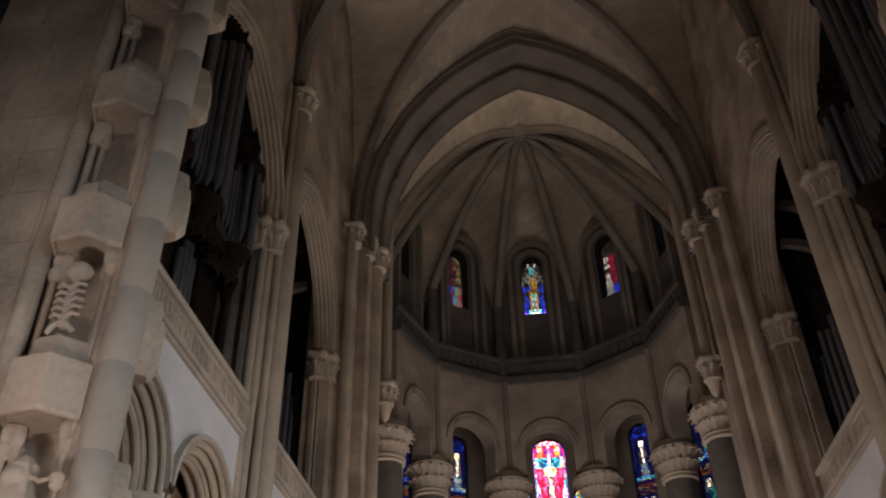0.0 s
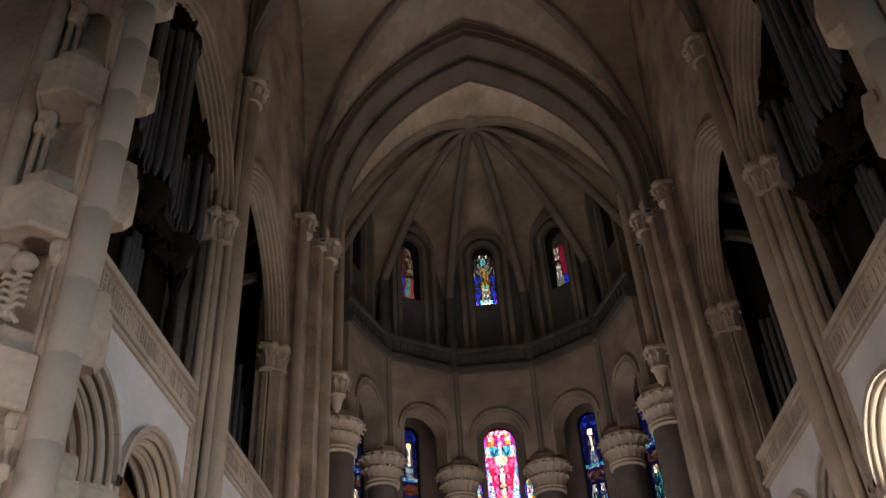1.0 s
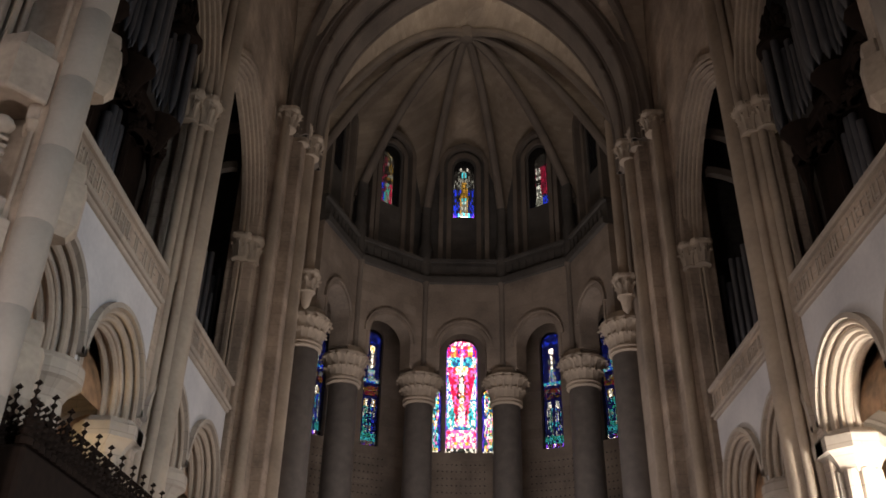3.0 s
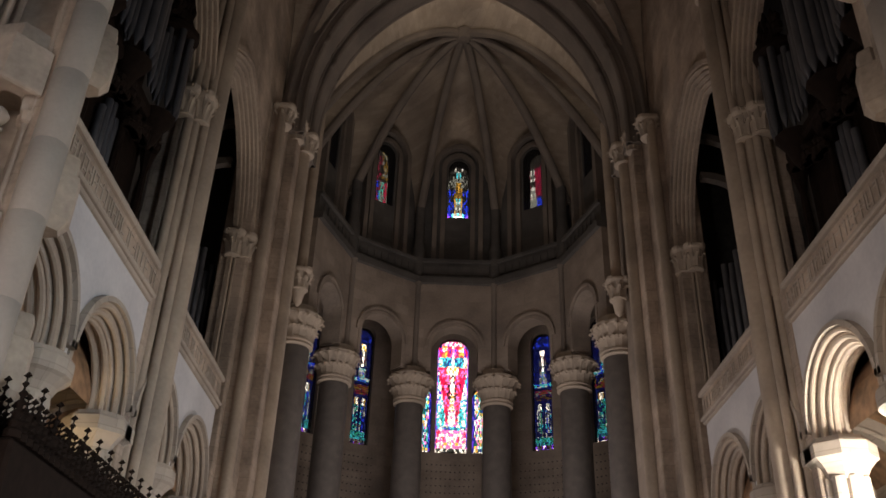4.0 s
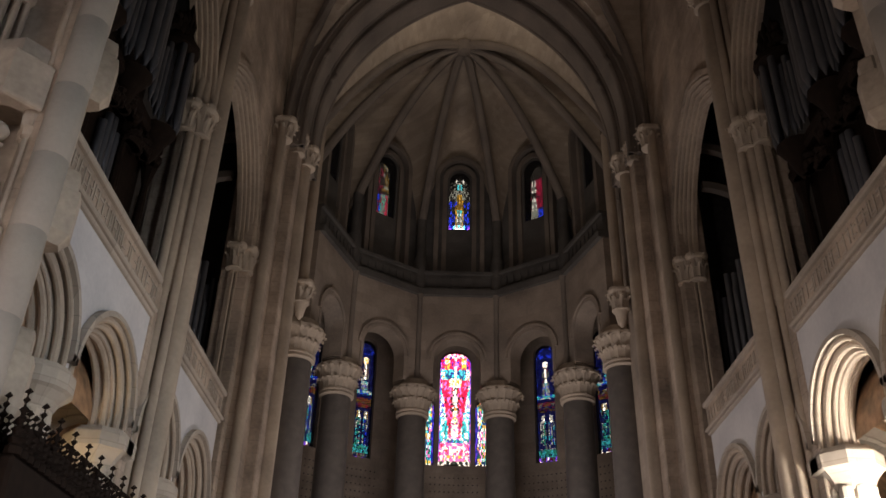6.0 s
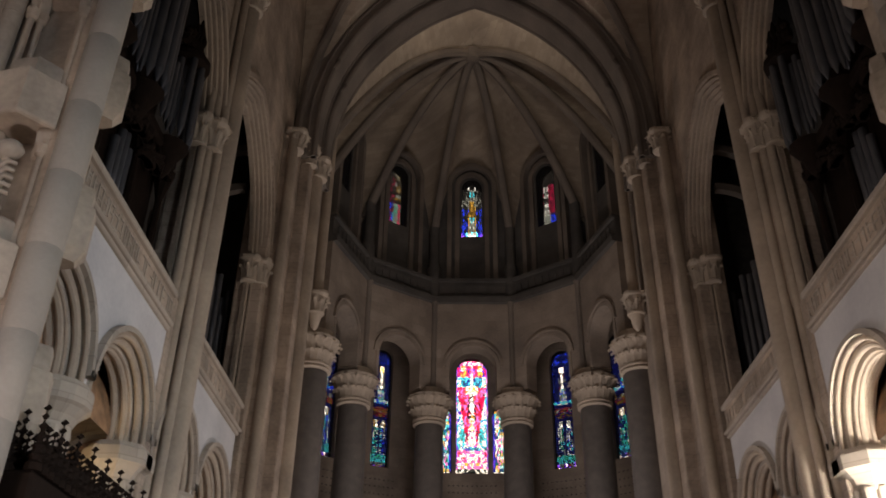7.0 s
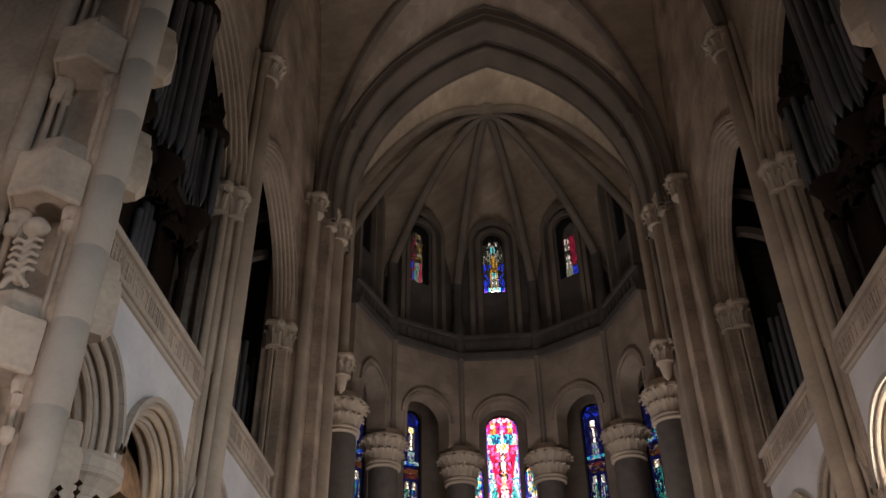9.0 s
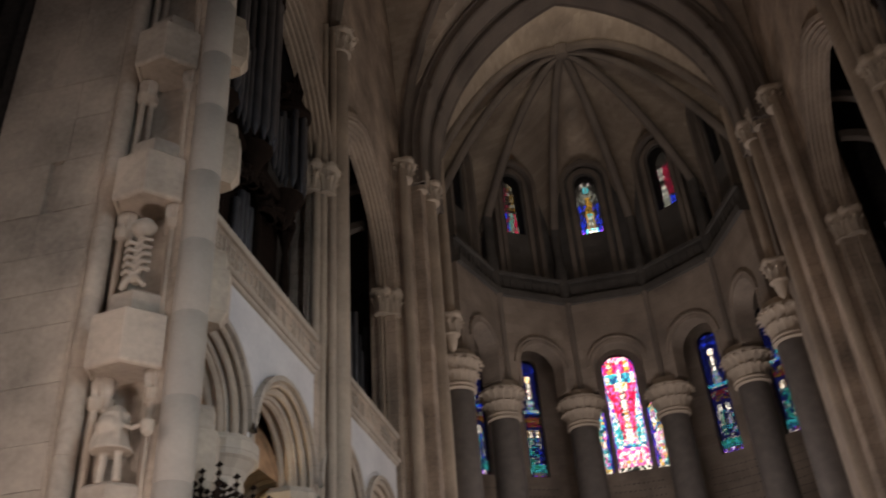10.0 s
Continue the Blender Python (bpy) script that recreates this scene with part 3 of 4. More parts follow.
for s in (-1, 1):
    c = thing("corbelled_shaft", "slender limestone shaft on a leafy corbel", "shaft", group="corbelled shafts")
    part("corbel", Mesh().lathe(s * 7.62, 37.0, [(0.05, 19.6), (0.2, 19.8), (0.3, 20.3), (0.42, 20.5)], 12), CAPITAL, c, smooth=True)
    capital(s * 7.62, 37.0, 0.36, 20.4, 1.1, parent=c)
    part("shaft", Mesh().lathe(s * 7.62, 37.0, [(0.26, 21.5), (0.26, 31.0)], 14), LIME_PLAIN, c, smooth=True)

# ---- ambulatory behind the apse ----
RO = 13.0
amb = thing("ambulatory_wall", "dim grey ambulatory wall with tall lancet windows", "wall", kind="structure")
# (angle, half width in degrees, foot, head)
LANCETS = [(0, 4.3, 17.3, 25.0), (-7.9, 2.4, 17.3, 21.6), (7.9, 2.4, 17.3, 21.6), (-25.2, 2.6, 17.3, 25.0), (25.0, 2.9, 17.3, 25.0), (-42.2, 3.9, 17.3, 25.3), (42.8, 3.9, 17.3, 25.3)]


def outer(ang, z, r=RO):
    return polar(ang, r, z)


gm = Mesh()
angs = sorted(set([-100, 100] + [a + h * q for a, h, _, _ in LANCETS for q in (-1, -0.9, -0.7, -0.4, 0, 0.4, 0.7, 0.9, 1)] + list(range(-96, 100, 8))))
for a0, a1 in zip(angs, angs[1:]):
    mid = (a0 + a1) / 2
    cut = None
    for a, h, zf, zh in LANCETS:
        if abs(mid - a) < h:
            cut = (zf, [zh - h * 0.22 * (1 - math.sqrt(max(0, 1 - ((t - a) / h) ** 2))) for t in (a0, a1)])
    spans = [((0, 0), (30, 30))] if not cut else [((0, 0), (cut[0], cut[0])), (tuple(cut[1]), (30, 30))]
    for (f0, f1), (t0, t1) in spans:
        gm.loft([[outer(a0, f0), outer(a1, f1), outer(a1, f1, RO + 0.7), outer(a0, f0, RO + 0.7)], [outer(a0, t0), outer(a1, t1), outer(a1, t1, RO + 0.7), outer(a0, t0, RO + 0.7)]])
part("wall_shell", gm, APSE, amb)
part("roof", Mesh().add([polar(a, r, 27.2) for a in range(-100, 101, 10) for r in (8.2, 14.0)], [(2 * i, 2 * i + 1, 2 * i + 3, 2 * i + 2) for i in range(20)]), APSE, amb)


# raised near-black squares stand in for the dark of small wall holes
g = Mesh()
for ang0 in (0, -25, 25, -41, 41):
    for i in range(-5, 6):
        for j in range(8):
            ang, z = ang0 + i * 1.25, 13.6 + 0.42 * j
            dz, da = 0.035, 0.14
            g.loft([[outer(ang - da, z - dz, r), outer(ang + da, z - dz, r), outer(ang + da, z + dz, r), outer(ang - da, z + dz, r)] for r in (RO - 0.02, RO + 0.05)])
tagged(part("dark_hole_marks", g, LEAD, amb), kind="stuff")


def pick(*names):
    return random.choice(names)


def zone_main(u, v):
    """Colour of a pane; u across -1..1, v up 0..1."""
    w = abs(u)
    if v < 0.045:
        return pick("dim", "dim", "deep", "white") if v < 0.025 else pick("white", "pale", "dim")
    if w > 0.9:
        return pick("blue", "violet", "violet", "pink")
    if v > 0.94:
        return pick("red", "pink", "pink", "white")
    if v > 0.83:
        if abs(w - 0.55) < 0.14:
            return pick("white", "gold") if 0.88 < v < 0.92 else pick("gold", "gold", "red")
        return pick("white", "pink") if w < 0.07 else pick("red", "violet", "red", "pink", "blue")
    if v > 0.75:
        return pick("white") if w < 0.07 else pick("cyan", "cyan", "teal", "blue") if w < 0.7 else pick("white", "cyan", "gold")
    if v > 0.68 and w < 0.42:
        return pick("white", "white", "white", "gold")
    if w < 0.12 and v > 0.36:
        return pick("white", "white", "pale", "gold")
    if 0.24 < v < 0.74 and w < 0.3 + 0.6 * (v - 0.24) / 0.46:
        return pick("pink", "white", "white") if v < 0.38 and w < 0.26 else pick("red", "red", "red", "wine", "pink")
    if v < 0.1:
        return pick("pink", "red", "pink", "white", "gold")
    if v < 0.2:
        return pick("pink", "pink", "white", "red", "white", "pink")
    if v < 0.23:
        return pick("cyan", "teal", "white", "violet")
    if 0.42 < v < 0.58:
        return pick("white", "white", "white", "cyan", "violet")
    return pick("cyan", "cyan", "teal", "cyan", "white") if w > 0.42 else pick("white", "white", "pink")


def zone_blue(u, v):
    """Two storeys of small figures on a dark ground: two below, one above."""
    w = abs(u)
    if v < 0.05:
        return pick("pale", "violet", "dusk", "wine", "white")
    if v < 0.11:
        return pick("teal", "green", "dusk", "teal")
    if v > 0.88:
        return pick("deep", "deep", "dusk", "blue")
    if w > 0.84:
        return pick("blue", "dusk", "dusk", "blue")
    d = abs(w - 0.38)
    if 0.33 < v < 0.39 and d < 0.2:
        return pick("silver", "white", "silver") if d < 0.14 else "ochre"
    if 0.11 < v < 0.34 and d < 0.3:
        if d < 0.05 or abs(d - 0.22) < 0.04:
            return pick("pale", "silver", "teal", "deep")
        return pick("green", "green", "deep", "dusk") if u < 0 else pick("blue", "dusk", "deep", "dusk")
    if 0.42 < v < 0.5:
        return pick("wine", "wine", "deep", "amber") if v < 0.46 else pick("wine", "amber", "pale", "deep")
    if 0.53 < v < 0.56:
        return pick("teal", "teal", "silver", "blue")
    if 0.8 < v < 0.85 and w < 0.25:
        return pick("white", "gold", "white")
    if 0.56 < v < 0.8 and w < 0.34:
        return pick("silver", "white") if w < 0.1 and v > 0.66 else pick("blue", "pale", "teal", "dusk", "silver") if v < 0.66 else pick("wine", "deep", "pale")
    return pick("deep", "deep", "deep", "deep", "dusk", "dusk")


def zone_edge(u, v):
    return pick("dim", "white", "deep") if v < 0.05 else pick("blue", "blue", "violet") if abs(u) > 0.7 else pick("gold", "white", "cyan", "pink", "blue", "green")


NAMES = list(GLASS)


def stained(name, put, half, z0, z1, top_r, nu, nv, zone, label):
    """A leaded window: jittered panes, each rimmed with lead. put maps (u in -1..1, z) to a point."""
    win = thing(name, label, "window", kind="structure")
    rim = 0.67
    g = Mesh()
    P = {}
    for j in range(nv + 1):
        for i in range(nu + 1):
            u = -1 + 2 * i / nu
            v = j / nv
            lim = z1 - top_r * (1 - math.sqrt(max(0, 1 - u * u)))
            ju = 0 if i in (0, nu) else random.uniform(-0.3, 0.3) * 2 / nu
            jv = 0 if j in (0, nv) else random.uniform(-0.3, 0.3) / nv
            P[i, j] = (u + ju, z0 + (lim - z0) * (v + jv))
    for j in range(nv):
        for i in range(nu):
            q = [P[i, j], P[i + 1, j], P[i + 1, j + 1], P[i, j + 1]]
            c = (sum(a for a, _ in q) / 4, sum(b for _, b in q) / 4)
            inn = [(c[0] + (a - c[0]) * rim, c[1] + (b - c[1]) * rim) for a, b in q]
            # panes in upright strips share a colour, mirrored about the middle
            random.seed("%s %d %d" % (name, round(abs(c[0]) * nu / 2), j // 2))
            col = NAMES.index(zone(c[0], (c[1] - z0) / (z1 - z0)))
            g.add([put(*p) for p in inn], [(0, 1, 2, 3)], col)
            g.add([put(*p) for p in q + inn], [(0, 1, 5, 4), (1, 2, 6, 5), (2, 3, 7, 6), (3, 0, 4, 7)], len(NAMES))
    random.seed(name)
    part("leaded_panes", g, list(GLASS.values()) + [LEAD], win)
    return win


for n, (a, h, zf, zh) in enumerate(LANCETS):
    zone = zone_main if a == 0 else zone_edge if abs(a) < 10 else zone_blue
    wide = 2 * RO * math.tan(radians(h))
    stained("window_%d" % (n + 1), lambda u, z, a=a, h=h: outer(a + h * u, z, RO + 0.35), wide / 2, zf, zh, wide / 2, max(9, round(wide / 0.075)), round((zh - zf) / 0.095), zone,
            "tall stained glass lancet in red, white and pink" if a == 0 else "tall stained glass lancet in deep blue and cyan")


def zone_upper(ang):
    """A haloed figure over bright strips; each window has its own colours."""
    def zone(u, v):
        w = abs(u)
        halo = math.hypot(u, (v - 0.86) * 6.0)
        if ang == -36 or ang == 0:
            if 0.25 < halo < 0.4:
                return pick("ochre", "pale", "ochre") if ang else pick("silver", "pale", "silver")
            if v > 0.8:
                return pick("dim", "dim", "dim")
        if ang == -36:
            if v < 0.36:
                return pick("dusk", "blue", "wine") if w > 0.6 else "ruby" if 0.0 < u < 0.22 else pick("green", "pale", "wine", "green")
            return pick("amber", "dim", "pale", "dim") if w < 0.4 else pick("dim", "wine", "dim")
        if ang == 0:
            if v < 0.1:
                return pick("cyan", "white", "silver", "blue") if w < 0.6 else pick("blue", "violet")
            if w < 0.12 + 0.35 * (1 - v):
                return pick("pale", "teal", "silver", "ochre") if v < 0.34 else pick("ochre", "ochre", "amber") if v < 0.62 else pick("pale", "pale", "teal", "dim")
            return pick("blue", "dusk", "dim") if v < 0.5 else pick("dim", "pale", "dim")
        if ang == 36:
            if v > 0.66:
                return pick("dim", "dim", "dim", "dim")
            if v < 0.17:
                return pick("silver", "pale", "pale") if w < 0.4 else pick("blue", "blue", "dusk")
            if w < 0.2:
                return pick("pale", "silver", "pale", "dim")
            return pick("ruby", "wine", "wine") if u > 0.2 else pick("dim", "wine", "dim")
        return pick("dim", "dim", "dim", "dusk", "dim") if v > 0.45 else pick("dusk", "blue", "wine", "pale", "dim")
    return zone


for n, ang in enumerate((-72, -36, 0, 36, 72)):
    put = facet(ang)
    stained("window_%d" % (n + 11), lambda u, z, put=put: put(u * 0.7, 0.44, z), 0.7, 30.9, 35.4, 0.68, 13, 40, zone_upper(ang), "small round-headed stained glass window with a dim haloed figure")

# ---- near piers at the crossing ----
def niche_stack(s, p, cx, cy, r, levels, deep):
    """Canopies on one line, each a six-sided block with a pedestal above and a small vaulted niche below."""
    a0 = radians(-90 - 20 * s)
    for z in levels:
        g = Mesh()
        g.lathe(cx, cy, [(r * 0.5, z + 0.02), (r * 0.84, z + 0.02), (r * 0.9, z - 0.05), (r * 0.97, z - 0.03), (r, z + 0.01), (r, z + 0.79), (r * 0.97, z + 0.81)] if deep else [(r * 0.6, z - 0.2), (r * 0.95, z - 0.02), (r, z), (r, z + 0.79), (r * 0.97, z + 0.81)], 6, a0)
        part("canopy", g, LIME_BLOCK, p)
        part("pedestal", Mesh().lathe(cx, cy + 0.04, [(r * 0.68, z + 0.8), (r * 0.68, z + 1.2), (r * 0.62, z + 1.25)], 6, a0), LIME_BLOCK, p)
        if not deep:
            continue
        # colonnettes either side of the niche, with small capitals
        for dx, dy in ((-0.46, -0.1), (-0.36, 0.02), (0.34, 0.02), (0.44, -0.1)):
            part("colonnette", Mesh().lathe(cx + dx, cy + 0.12 + dy, [(0.055, z + 0.8), (0.055, z + 2.42), (0.1, z + 2.46), (0.12, z + 2.62)], 10), LIME_PLAIN, p, smooth=True)
        for dx in (-0.42, 0.42):
            g = Mesh()
            g.loft([[(cx + dx + r0 * (1 + lob * math.cos(6 * t)) * math.cos(t), cy - 0.12 + 0.5 * abs(dx) + r0 * (1 + lob * math.cos(6 * t)) * math.sin(t), z + dz) for t in steps(0, 2 * math.pi * 23 / 24, 23)] for r0, lob, dz in ((0.06, 0.0, 2.56), (0.1, 0.2, 2.6), (0.13, 0.25, 2.68), (0.16, 0.15, 2.78), (0.17, 0.0, 2.92))])
            part("carved_corbel", g, LIME_BLOCK, p, smooth=True)


def blob(g, x, y, z, rx, ry, rz, seg=10):
    g.loft([[(x + rx * math.sin(t) * math.cos(2 * math.pi * i / seg), y + ry * math.sin(t) * math.sin(2 * math.pi * i / seg), z - rz * math.cos(t)) for i in range(seg)] for t in steps(0.15, math.pi - 0.15, 7)])


def crossing_pier(s):
    p = thing("crossing_pier", "tall limestone crossing pier with canopied niches and a great shaft", "pier", group="crossing piers")
    part("core", Mesh().box(*sorted((s * 8.35, s * 10.7)), 10.42, 13.0, 0, 40.0), LIME_BLOCK, p)
    part("niche_back", Mesh().box(*sorted((s * 6.92, s * 8.5)), 10.72, 11.6, 0, 40.0), LIME_BLOCK, p)
    part("east_core", Mesh().box(*sorted((s * 7.4, s * 8.5)), 11.6, 12.6, 0, 40.0), LIME_BLOCK, p)
    # great shaft in drums
    z = 0.0
    while z < 36:
        h = random.uniform(1.0, 1.5)
        r = 0.265
        part("drum", Mesh().lathe(s * 6.53, 10.4, [(r - 0.008, z), (r, z + 0.012), (r, z + h - 0.012), (r - 0.008, z + h)], 24), LIME_GREY, p, smooth=True)
        z += h
    for x, y, r in ((8.22, 10.38, 0.17), (8.42, 10.36, 0.06), (6.84, 10.45, 0.13)):
        z = 0.0
        while z < 36:
            h = random.uniform(1.1, 1.7)
            part("roll", Mesh().lathe(s * x, y, [(r - 0.008, z), (r, z + 0.01), (r, z + h - 0.01), (r - 0.008, z + h)], 14), LIME_BLOCK, p, smooth=True)
            z += h
    niche_stack(s, p, s * 7.43, 10.38, 0.62, [4.22 + 2.92 * i for i in range(9)], True)
    niche_stack(s, p, s * 7.05, 11.95, 0.36, [5.9 + 2.92 * i for i in range(9)], False)
    # ashlar of the west face
    z = 0.0
    while z < 30:
        h = random.uniform(0.62, 1.15)
        cuts = [8.48] + sorted(random.uniform(9.0, 10.2) for _ in range(random.choice((1, 1, 2)))) + [10.7]
        for x0, x1 in zip(cuts, cuts[1:]):
            if x1 - x0 > 0.25:
                part("stone_block", Mesh().box(*sorted((s * (x0 + 0.003), s * (x1 - 0.003))), 10.34 + random.uniform(0, 0.008), 10.5, z + 0.003, z + h - 0.003, 0.005), LIME_BLOCK, p)
        z += h
    return p


for s in (-1, 1):
    crossing_pier(s)

# carved figures in the two lower niches of each pier, as plain shapes
for s in (-1, 1):
    for lvl in range(2):
        z0 = 4.22 + 2.92 * lvl + 1.24
        g = Mesh()
        x, y = s * 7.32, 10.1
        if lvl:
            g.tube([(x, y, z0 + 0.1), (x + 0.02, y - 0.02, z0 + 0.7), (x + 0.05, y, z0 + 1.05)], 0.07, 8)
            for k in range(5):
                for q in (-1, 1):
                    zz = z0 + 0.26 + 0.13 * k
                    g.tube([(x, y - 0.05, zz), (x + q * 0.13, y - 0.1, zz + 0.05), (x + q * 0.23, y - 0.04, zz + 0.03)], 0.042, 6)
            for q in (-1, 1):
                g.tube([(x, y - 0.04, z0 + 0.24), (x + q * 0.1, y - 0.1, z0 + 0.12), (x + q * 0.2, y - 0.08, z0)], 0.05, 6)
            blob(g, x + 0.06, y - 0.06, z0 + 1.06, 0.2, 0.17, 0.17)
            g.tube([(x - 0.1, y, z0 + 1.14), (x + 0.1, y, z0 + 1.2), (x + 0.22, y - 0.05, z0 + 1.02)], 0.07, 8)
        else:
            for q in (-1, 1):
                g.tube([(x + q * 0.13, y, z0), (x + q * 0.1, y, z0 + 0.5)], 0.06, 8)
            g.lathe(x, y, [(0.3, z0 + 0.4), (0.24, z0 + 0.55), (0.17, z0 + 0.8), (0.2, z0 + 0.92), (0.1, z0 + 1.05)], 10)
            blob(g, x - 0.02, y - 0.16, z0 + 0.74, 0.17, 0.1, 0.14)
            for k in range(4):
                g.tube([(x - 0.2 + 0.13 * k, y - 0.16, z0 + 0.46), (x - 0.12 + 0.08 * k, y - 0.12, z0 + 0.92)], 0.045, 6)
            g.tube([(x - s * 0.1, y - 0.05, z0 + 0.8), (x - s * 0.34, y - 0.12, z0 + 0.66), (x - s * 0.58, y - 0.14, z0 + 0.72)], 0.04, 6)
            g.lathe(x - s * 0.58, y - 0.14, [(0.02, z0 + 0.5), (0.09, z0 + 0.56), (0.1, z0 + 0.72), (0.03, z0 + 0.76)], 6)
        ob = tagged(part("statue", g, CAPITAL), "small pale carved stone figure in a canopied niche", "statue", group="niche figures")
        rm = ob.modifiers.new("weld", "REMESH")
        rm.mode, rm.voxel_size, rm.use_smooth_shade = "VOXEL", 0.022, True


# ---- organ cases in the galleries ----
def pipe(parent, x, y, z0, z1, r):
    part("pipe", Mesh().lathe(x, y, [(0.02, z0), (r, z0 + 0.35), (r, z0 + 0.5), (r * 0.96, z0 + 0.52), (r, z0 + 0.56), (r, z1), (r * 0.9, z1)], 12), PIPE, parent, smooth=True)


def carved_crest(parent, x, y, z, wide, high):
    for k in range(7):
        u = -wide + 2 * wide * k / 6
        hh = high * (1 - 0.55 * abs(u / wide)) * random.uniform(0.8, 1.1)
        part("finial", Mesh().lathe(x + random.uniform(-0.06, 0.06), y + u, [(0.12, z), (0.16, z + hh * 0.3), (0.07, z + hh * 0.5), (0.13, z + hh * 0.7), (0.02, z + hh)], 7), WOOD, parent, smooth=True)


def organ(s):
    o = thing("organ_case", "dark carved oak organ case with tall metal pipes", "pipe organ", group="organ cases")
    part("base", Mesh().box(*sorted((s * 8.75, s * 9.6)), 12.9, 18.6, 11.6, 15.2, 0.06), WOOD, o)
    for k in range(5):
        pipe(o, s * 8.62, 15.7 + 0.26 * k, 12.1, 14.2 + 0.5 * abs(math.sin(0.9 * k)), 0.1)
    for u in (13.0, 14.6, 16.7, 18.5):
        part("post", Mesh().lathe(s * 8.5, u, [(0.16, 11.6), (0.16, 12.2), (0.1, 12.3), (0.12, 13.4), (0.09, 14.3), (0.2, 14.8), (0.3, 15.2)], 8), WOOD, o, smooth=True)
    part("back_panel", Mesh().box(*sorted((s * 9.3, s * 9.6)), 12.9, 18.9, 15.2, 23.2), WOOD, o)
    g = Mesh().box(*sorted((s * 8.2, s * 9.5)), 12.9, 18.5, 15.2, 15.55, 0.08)
    part("impost_rail", g, WOOD, o)
    for u, top, n, r in ((13.6, 20.8, 5, 0.15), (15.6, 21.6, 7, 0.16), (17.75, 19.0, 5, 0.12)):
        part("corbel", Mesh().lathe(s * 8.25, u, [(0.04, 14.5), (0.16, 14.7), (0.3, 15.1), (0.55, 15.5)], 10), WOOD, o, smooth=True)
        for k in range(n):
            t = math.pi * (k + 0.5) / n - math.pi / 2
            pipe(o, s * (8.3 - 0.52 * math.cos(t)), u + 0.62 * math.sin(t), 15.55, top - 0.5 - 0.5 * abs(math.sin(t)), r * 0.8)
        part("tower_cap", Mesh().lathe(s * 8.25, u, [(0.5, top - 0.85), (0.66, top - 0.75), (0.68, top - 0.6), (0.56, top - 0.5), (0.15, top)], 12), WOOD, o, smooth=True)
        carved_crest(o, s * 8.05, u, top - 0.5, 0.75, 1.5)
    for u0, n, top in ((14.45, 3, 18.0), (16.6, 4, 17.4)):
        for k in range(n):
            pipe(o, s * 8.1, u0 + 0.26 * k, 15.55, top + 0.35 * abs(k - (n - 1) / 2), 0.085)
    for k in range(9):
        carved_crest(o, s * 8.3, 13.2 + 0.6 * k, 14.3 + (k % 3) * 0.25, 0.25, 0.7)
    q = thing("organ_pipes", "row of dim metal organ pipes in a dark gallery", "pipe organ", group="gallery pipes")
    part("chest", Mesh().box(*sorted((s * 9.0, s * 10.2)), 21.5, 29.0, 11.6, 13.0, 0.05), WOOD, q)
    for k in range(22):
        pipe(q, s * (9.3 + 0.15 * (k % 2)), 21.8 + 0.33 * k, 13.0, 15.6 + 1.4 * abs(math.sin(k * 0.7)), 0.11)


for s in (-1, 1):
    organ(s)


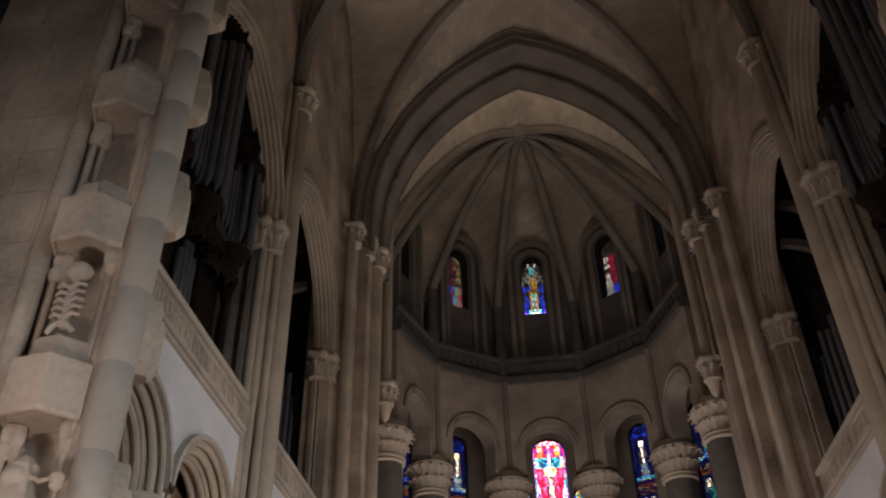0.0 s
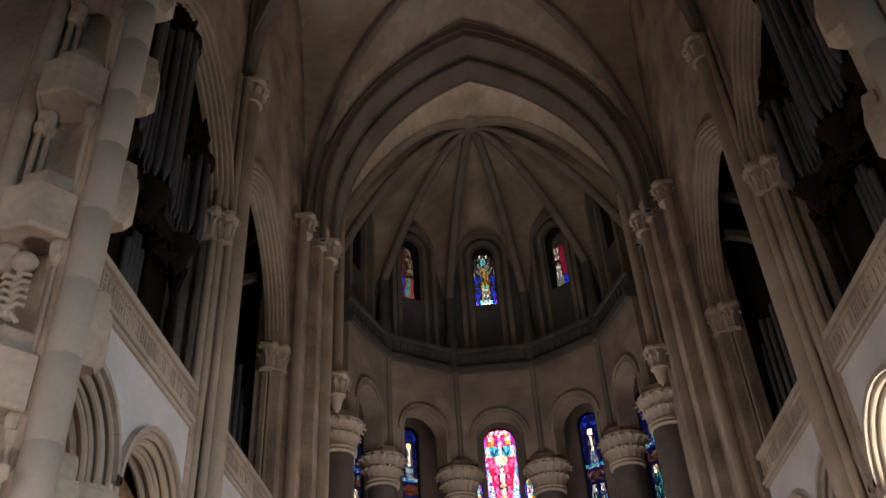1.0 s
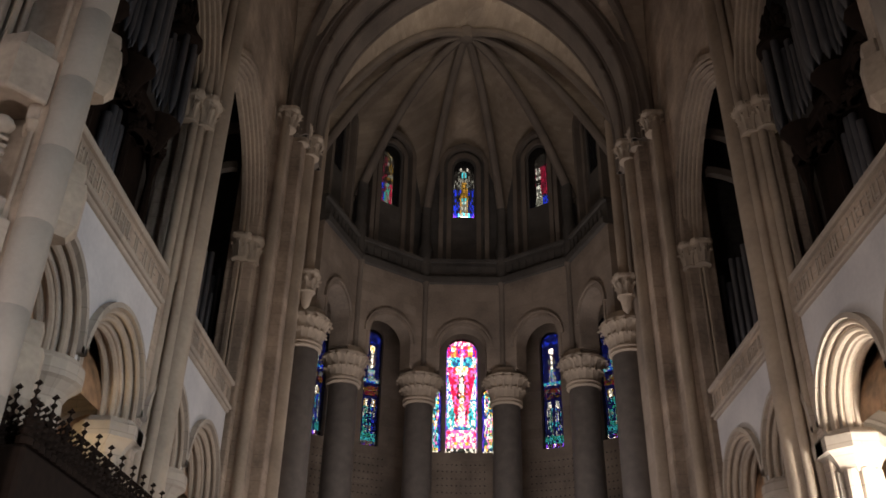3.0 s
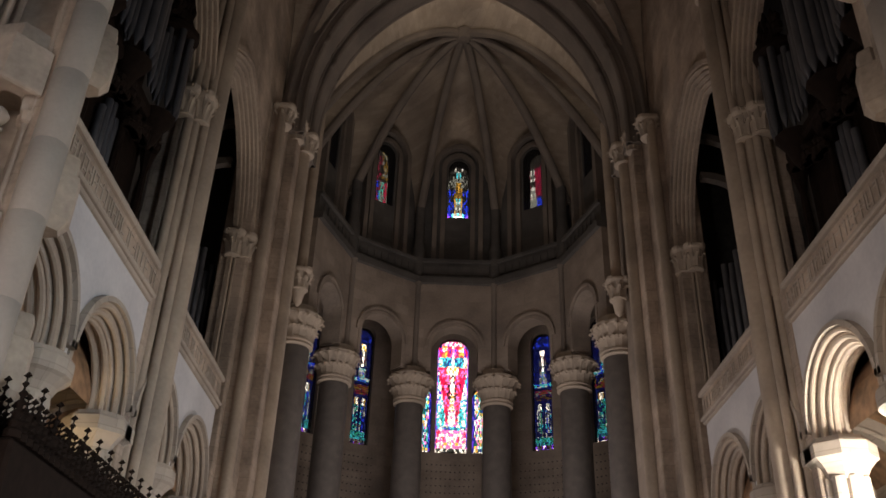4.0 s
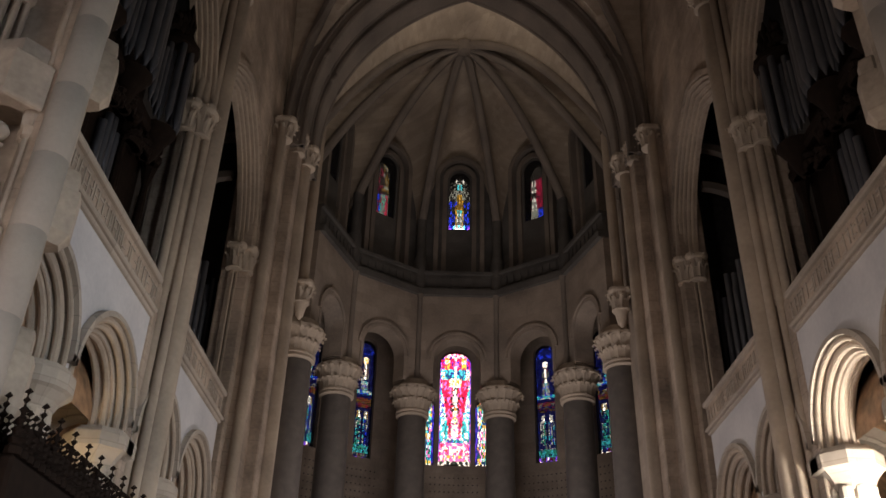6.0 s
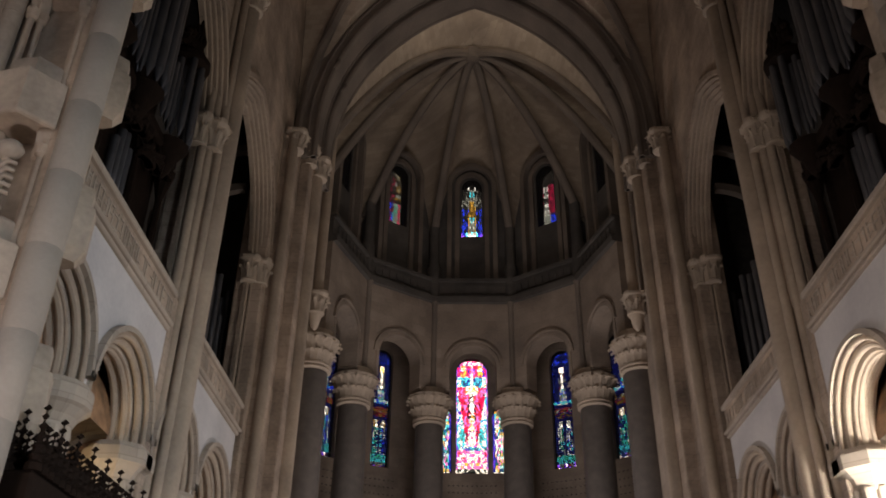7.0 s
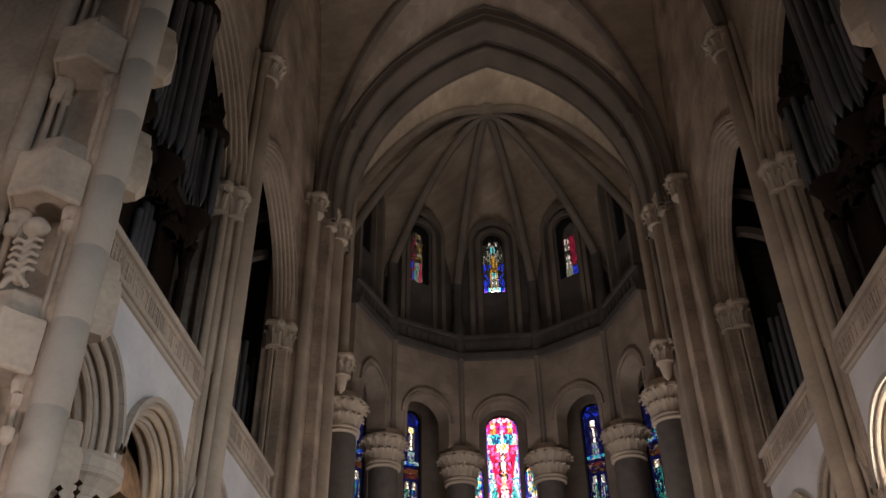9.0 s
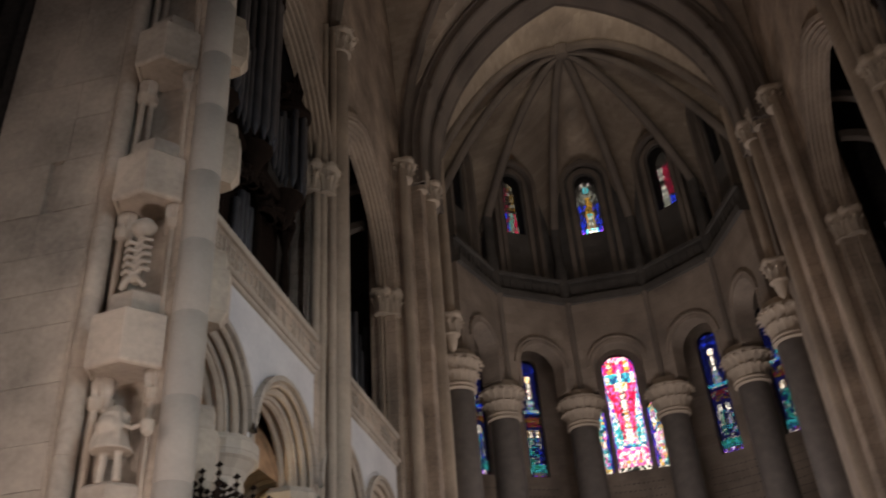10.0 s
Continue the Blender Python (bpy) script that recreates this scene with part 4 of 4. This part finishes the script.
# ---- choir stalls ----
def pinnacle(parent, x, y, z, h):
    """A crocketed spirelet: the corners break out in knobs as it tapers."""
    rings = []
    prof = [(0.12, 0.0, 0), (0.12, 0.1, 0), (0.07, 0.14, 0)]
    for k in range(5):
        q = k / 5
        prof += [(0.07 * (1 - q), 0.16 + (h - 0.16) * q, 0), (0.085 * (1 - 0.7 * q), 0.16 + (h - 0.16) * (q + 0.08), 1), (0.05 * (1 - q), 0.16 + (h - 0.16) * (q + 0.14), 0)]
    prof += [(0.012, h, 0), (0.045, h + 0.03, 1), (0.005, h + 0.09, 0)]
    for r, dz, out in prof:
        rings.append([(x + r * (1.5 if out and i % 2 == 0 else 0.8 if out else 1.0) * math.cos(math.pi / 4 * i), y + r * (1.5 if out and i % 2 == 0 else 0.8 if out else 1.0) * math.sin(math.pi / 4 * i), z + dz) for i in range(8)])
    part("pinnacle", Mesh().loft(rings), WOOD, parent)


for s in (-1, 1):
    st = thing("choir_stalls", "dark carved oak choir stalls with a row of crocketed pinnacles", "choir stalls", group="choir stalls")
    zt = 5.05 if s < 0 else 4.3
    part("canopy", Mesh().box(*sorted((s * 6.25, s * 7.2)), 11.2, 26.0, zt - 1.1, zt, 0.05), WOOD, st)
    part("back_panel", Mesh().box(*sorted((s * 6.9, s * 7.2)), 11.2, 26.0, 0.0, zt - 1.1), WOOD, st)
    y = 11.3
    k = 0
    while y < 25.9:
        pinnacle(st, s * 6.33, y, zt, 0.85 if k % 3 == 0 else 0.6)
        pinnacle(st, s * 6.75, y + 0.1, zt, 0.9 if k % 3 == 1 else 0.65)
        part("cresting", Mesh().box(*sorted((s * 6.3, s * 6.36)), y + 0.005, y + 0.195, zt, zt + random.uniform(0.38, 0.5), 0.03), WOOD, st)
        y += 0.2
        k += 1

# ---- what closes the place behind the viewer ----
shell = thing("wall_west", "plain stone shell of nave and transepts, near-black for the unlit void", "wall", kind="structure")
part("nave_end", Mesh().box(-30, 30, -45, -44, 0, 45), LIME, shell)
part("transept_end", Mesh().box(-31, -30, -45, 24.5, 0, 45), LIME, shell)
part("transept_end", Mesh().box(30, 31, -45, 24.5, 0, 45), LIME, shell)
# near-black walls stand in for the unlit void of the transepts
part("transept_wall", Mesh().box(-30, -13.0, 24, 24.5, 0, 45), UNLIT, shell)
part("transept_wall", Mesh().box(13.0, 30, 24, 24.5, 0, 45), UNLIT, shell)
# near-black slabs added overhead to keep the sky out
tagged(part("ceiling", Mesh().box(-31, 31, -45, 24.5, 44, 45), UNLIT), "near-black crossing ceiling added to shut out the sky", "ceiling", kind="structure")
tagged(part("ceiling", Mesh().box(-14, 14, 11, 40, 41.5, 42), UNLIT), "unseen near-black slab added above the choir vault against the sky", "ceiling", kind="structure")
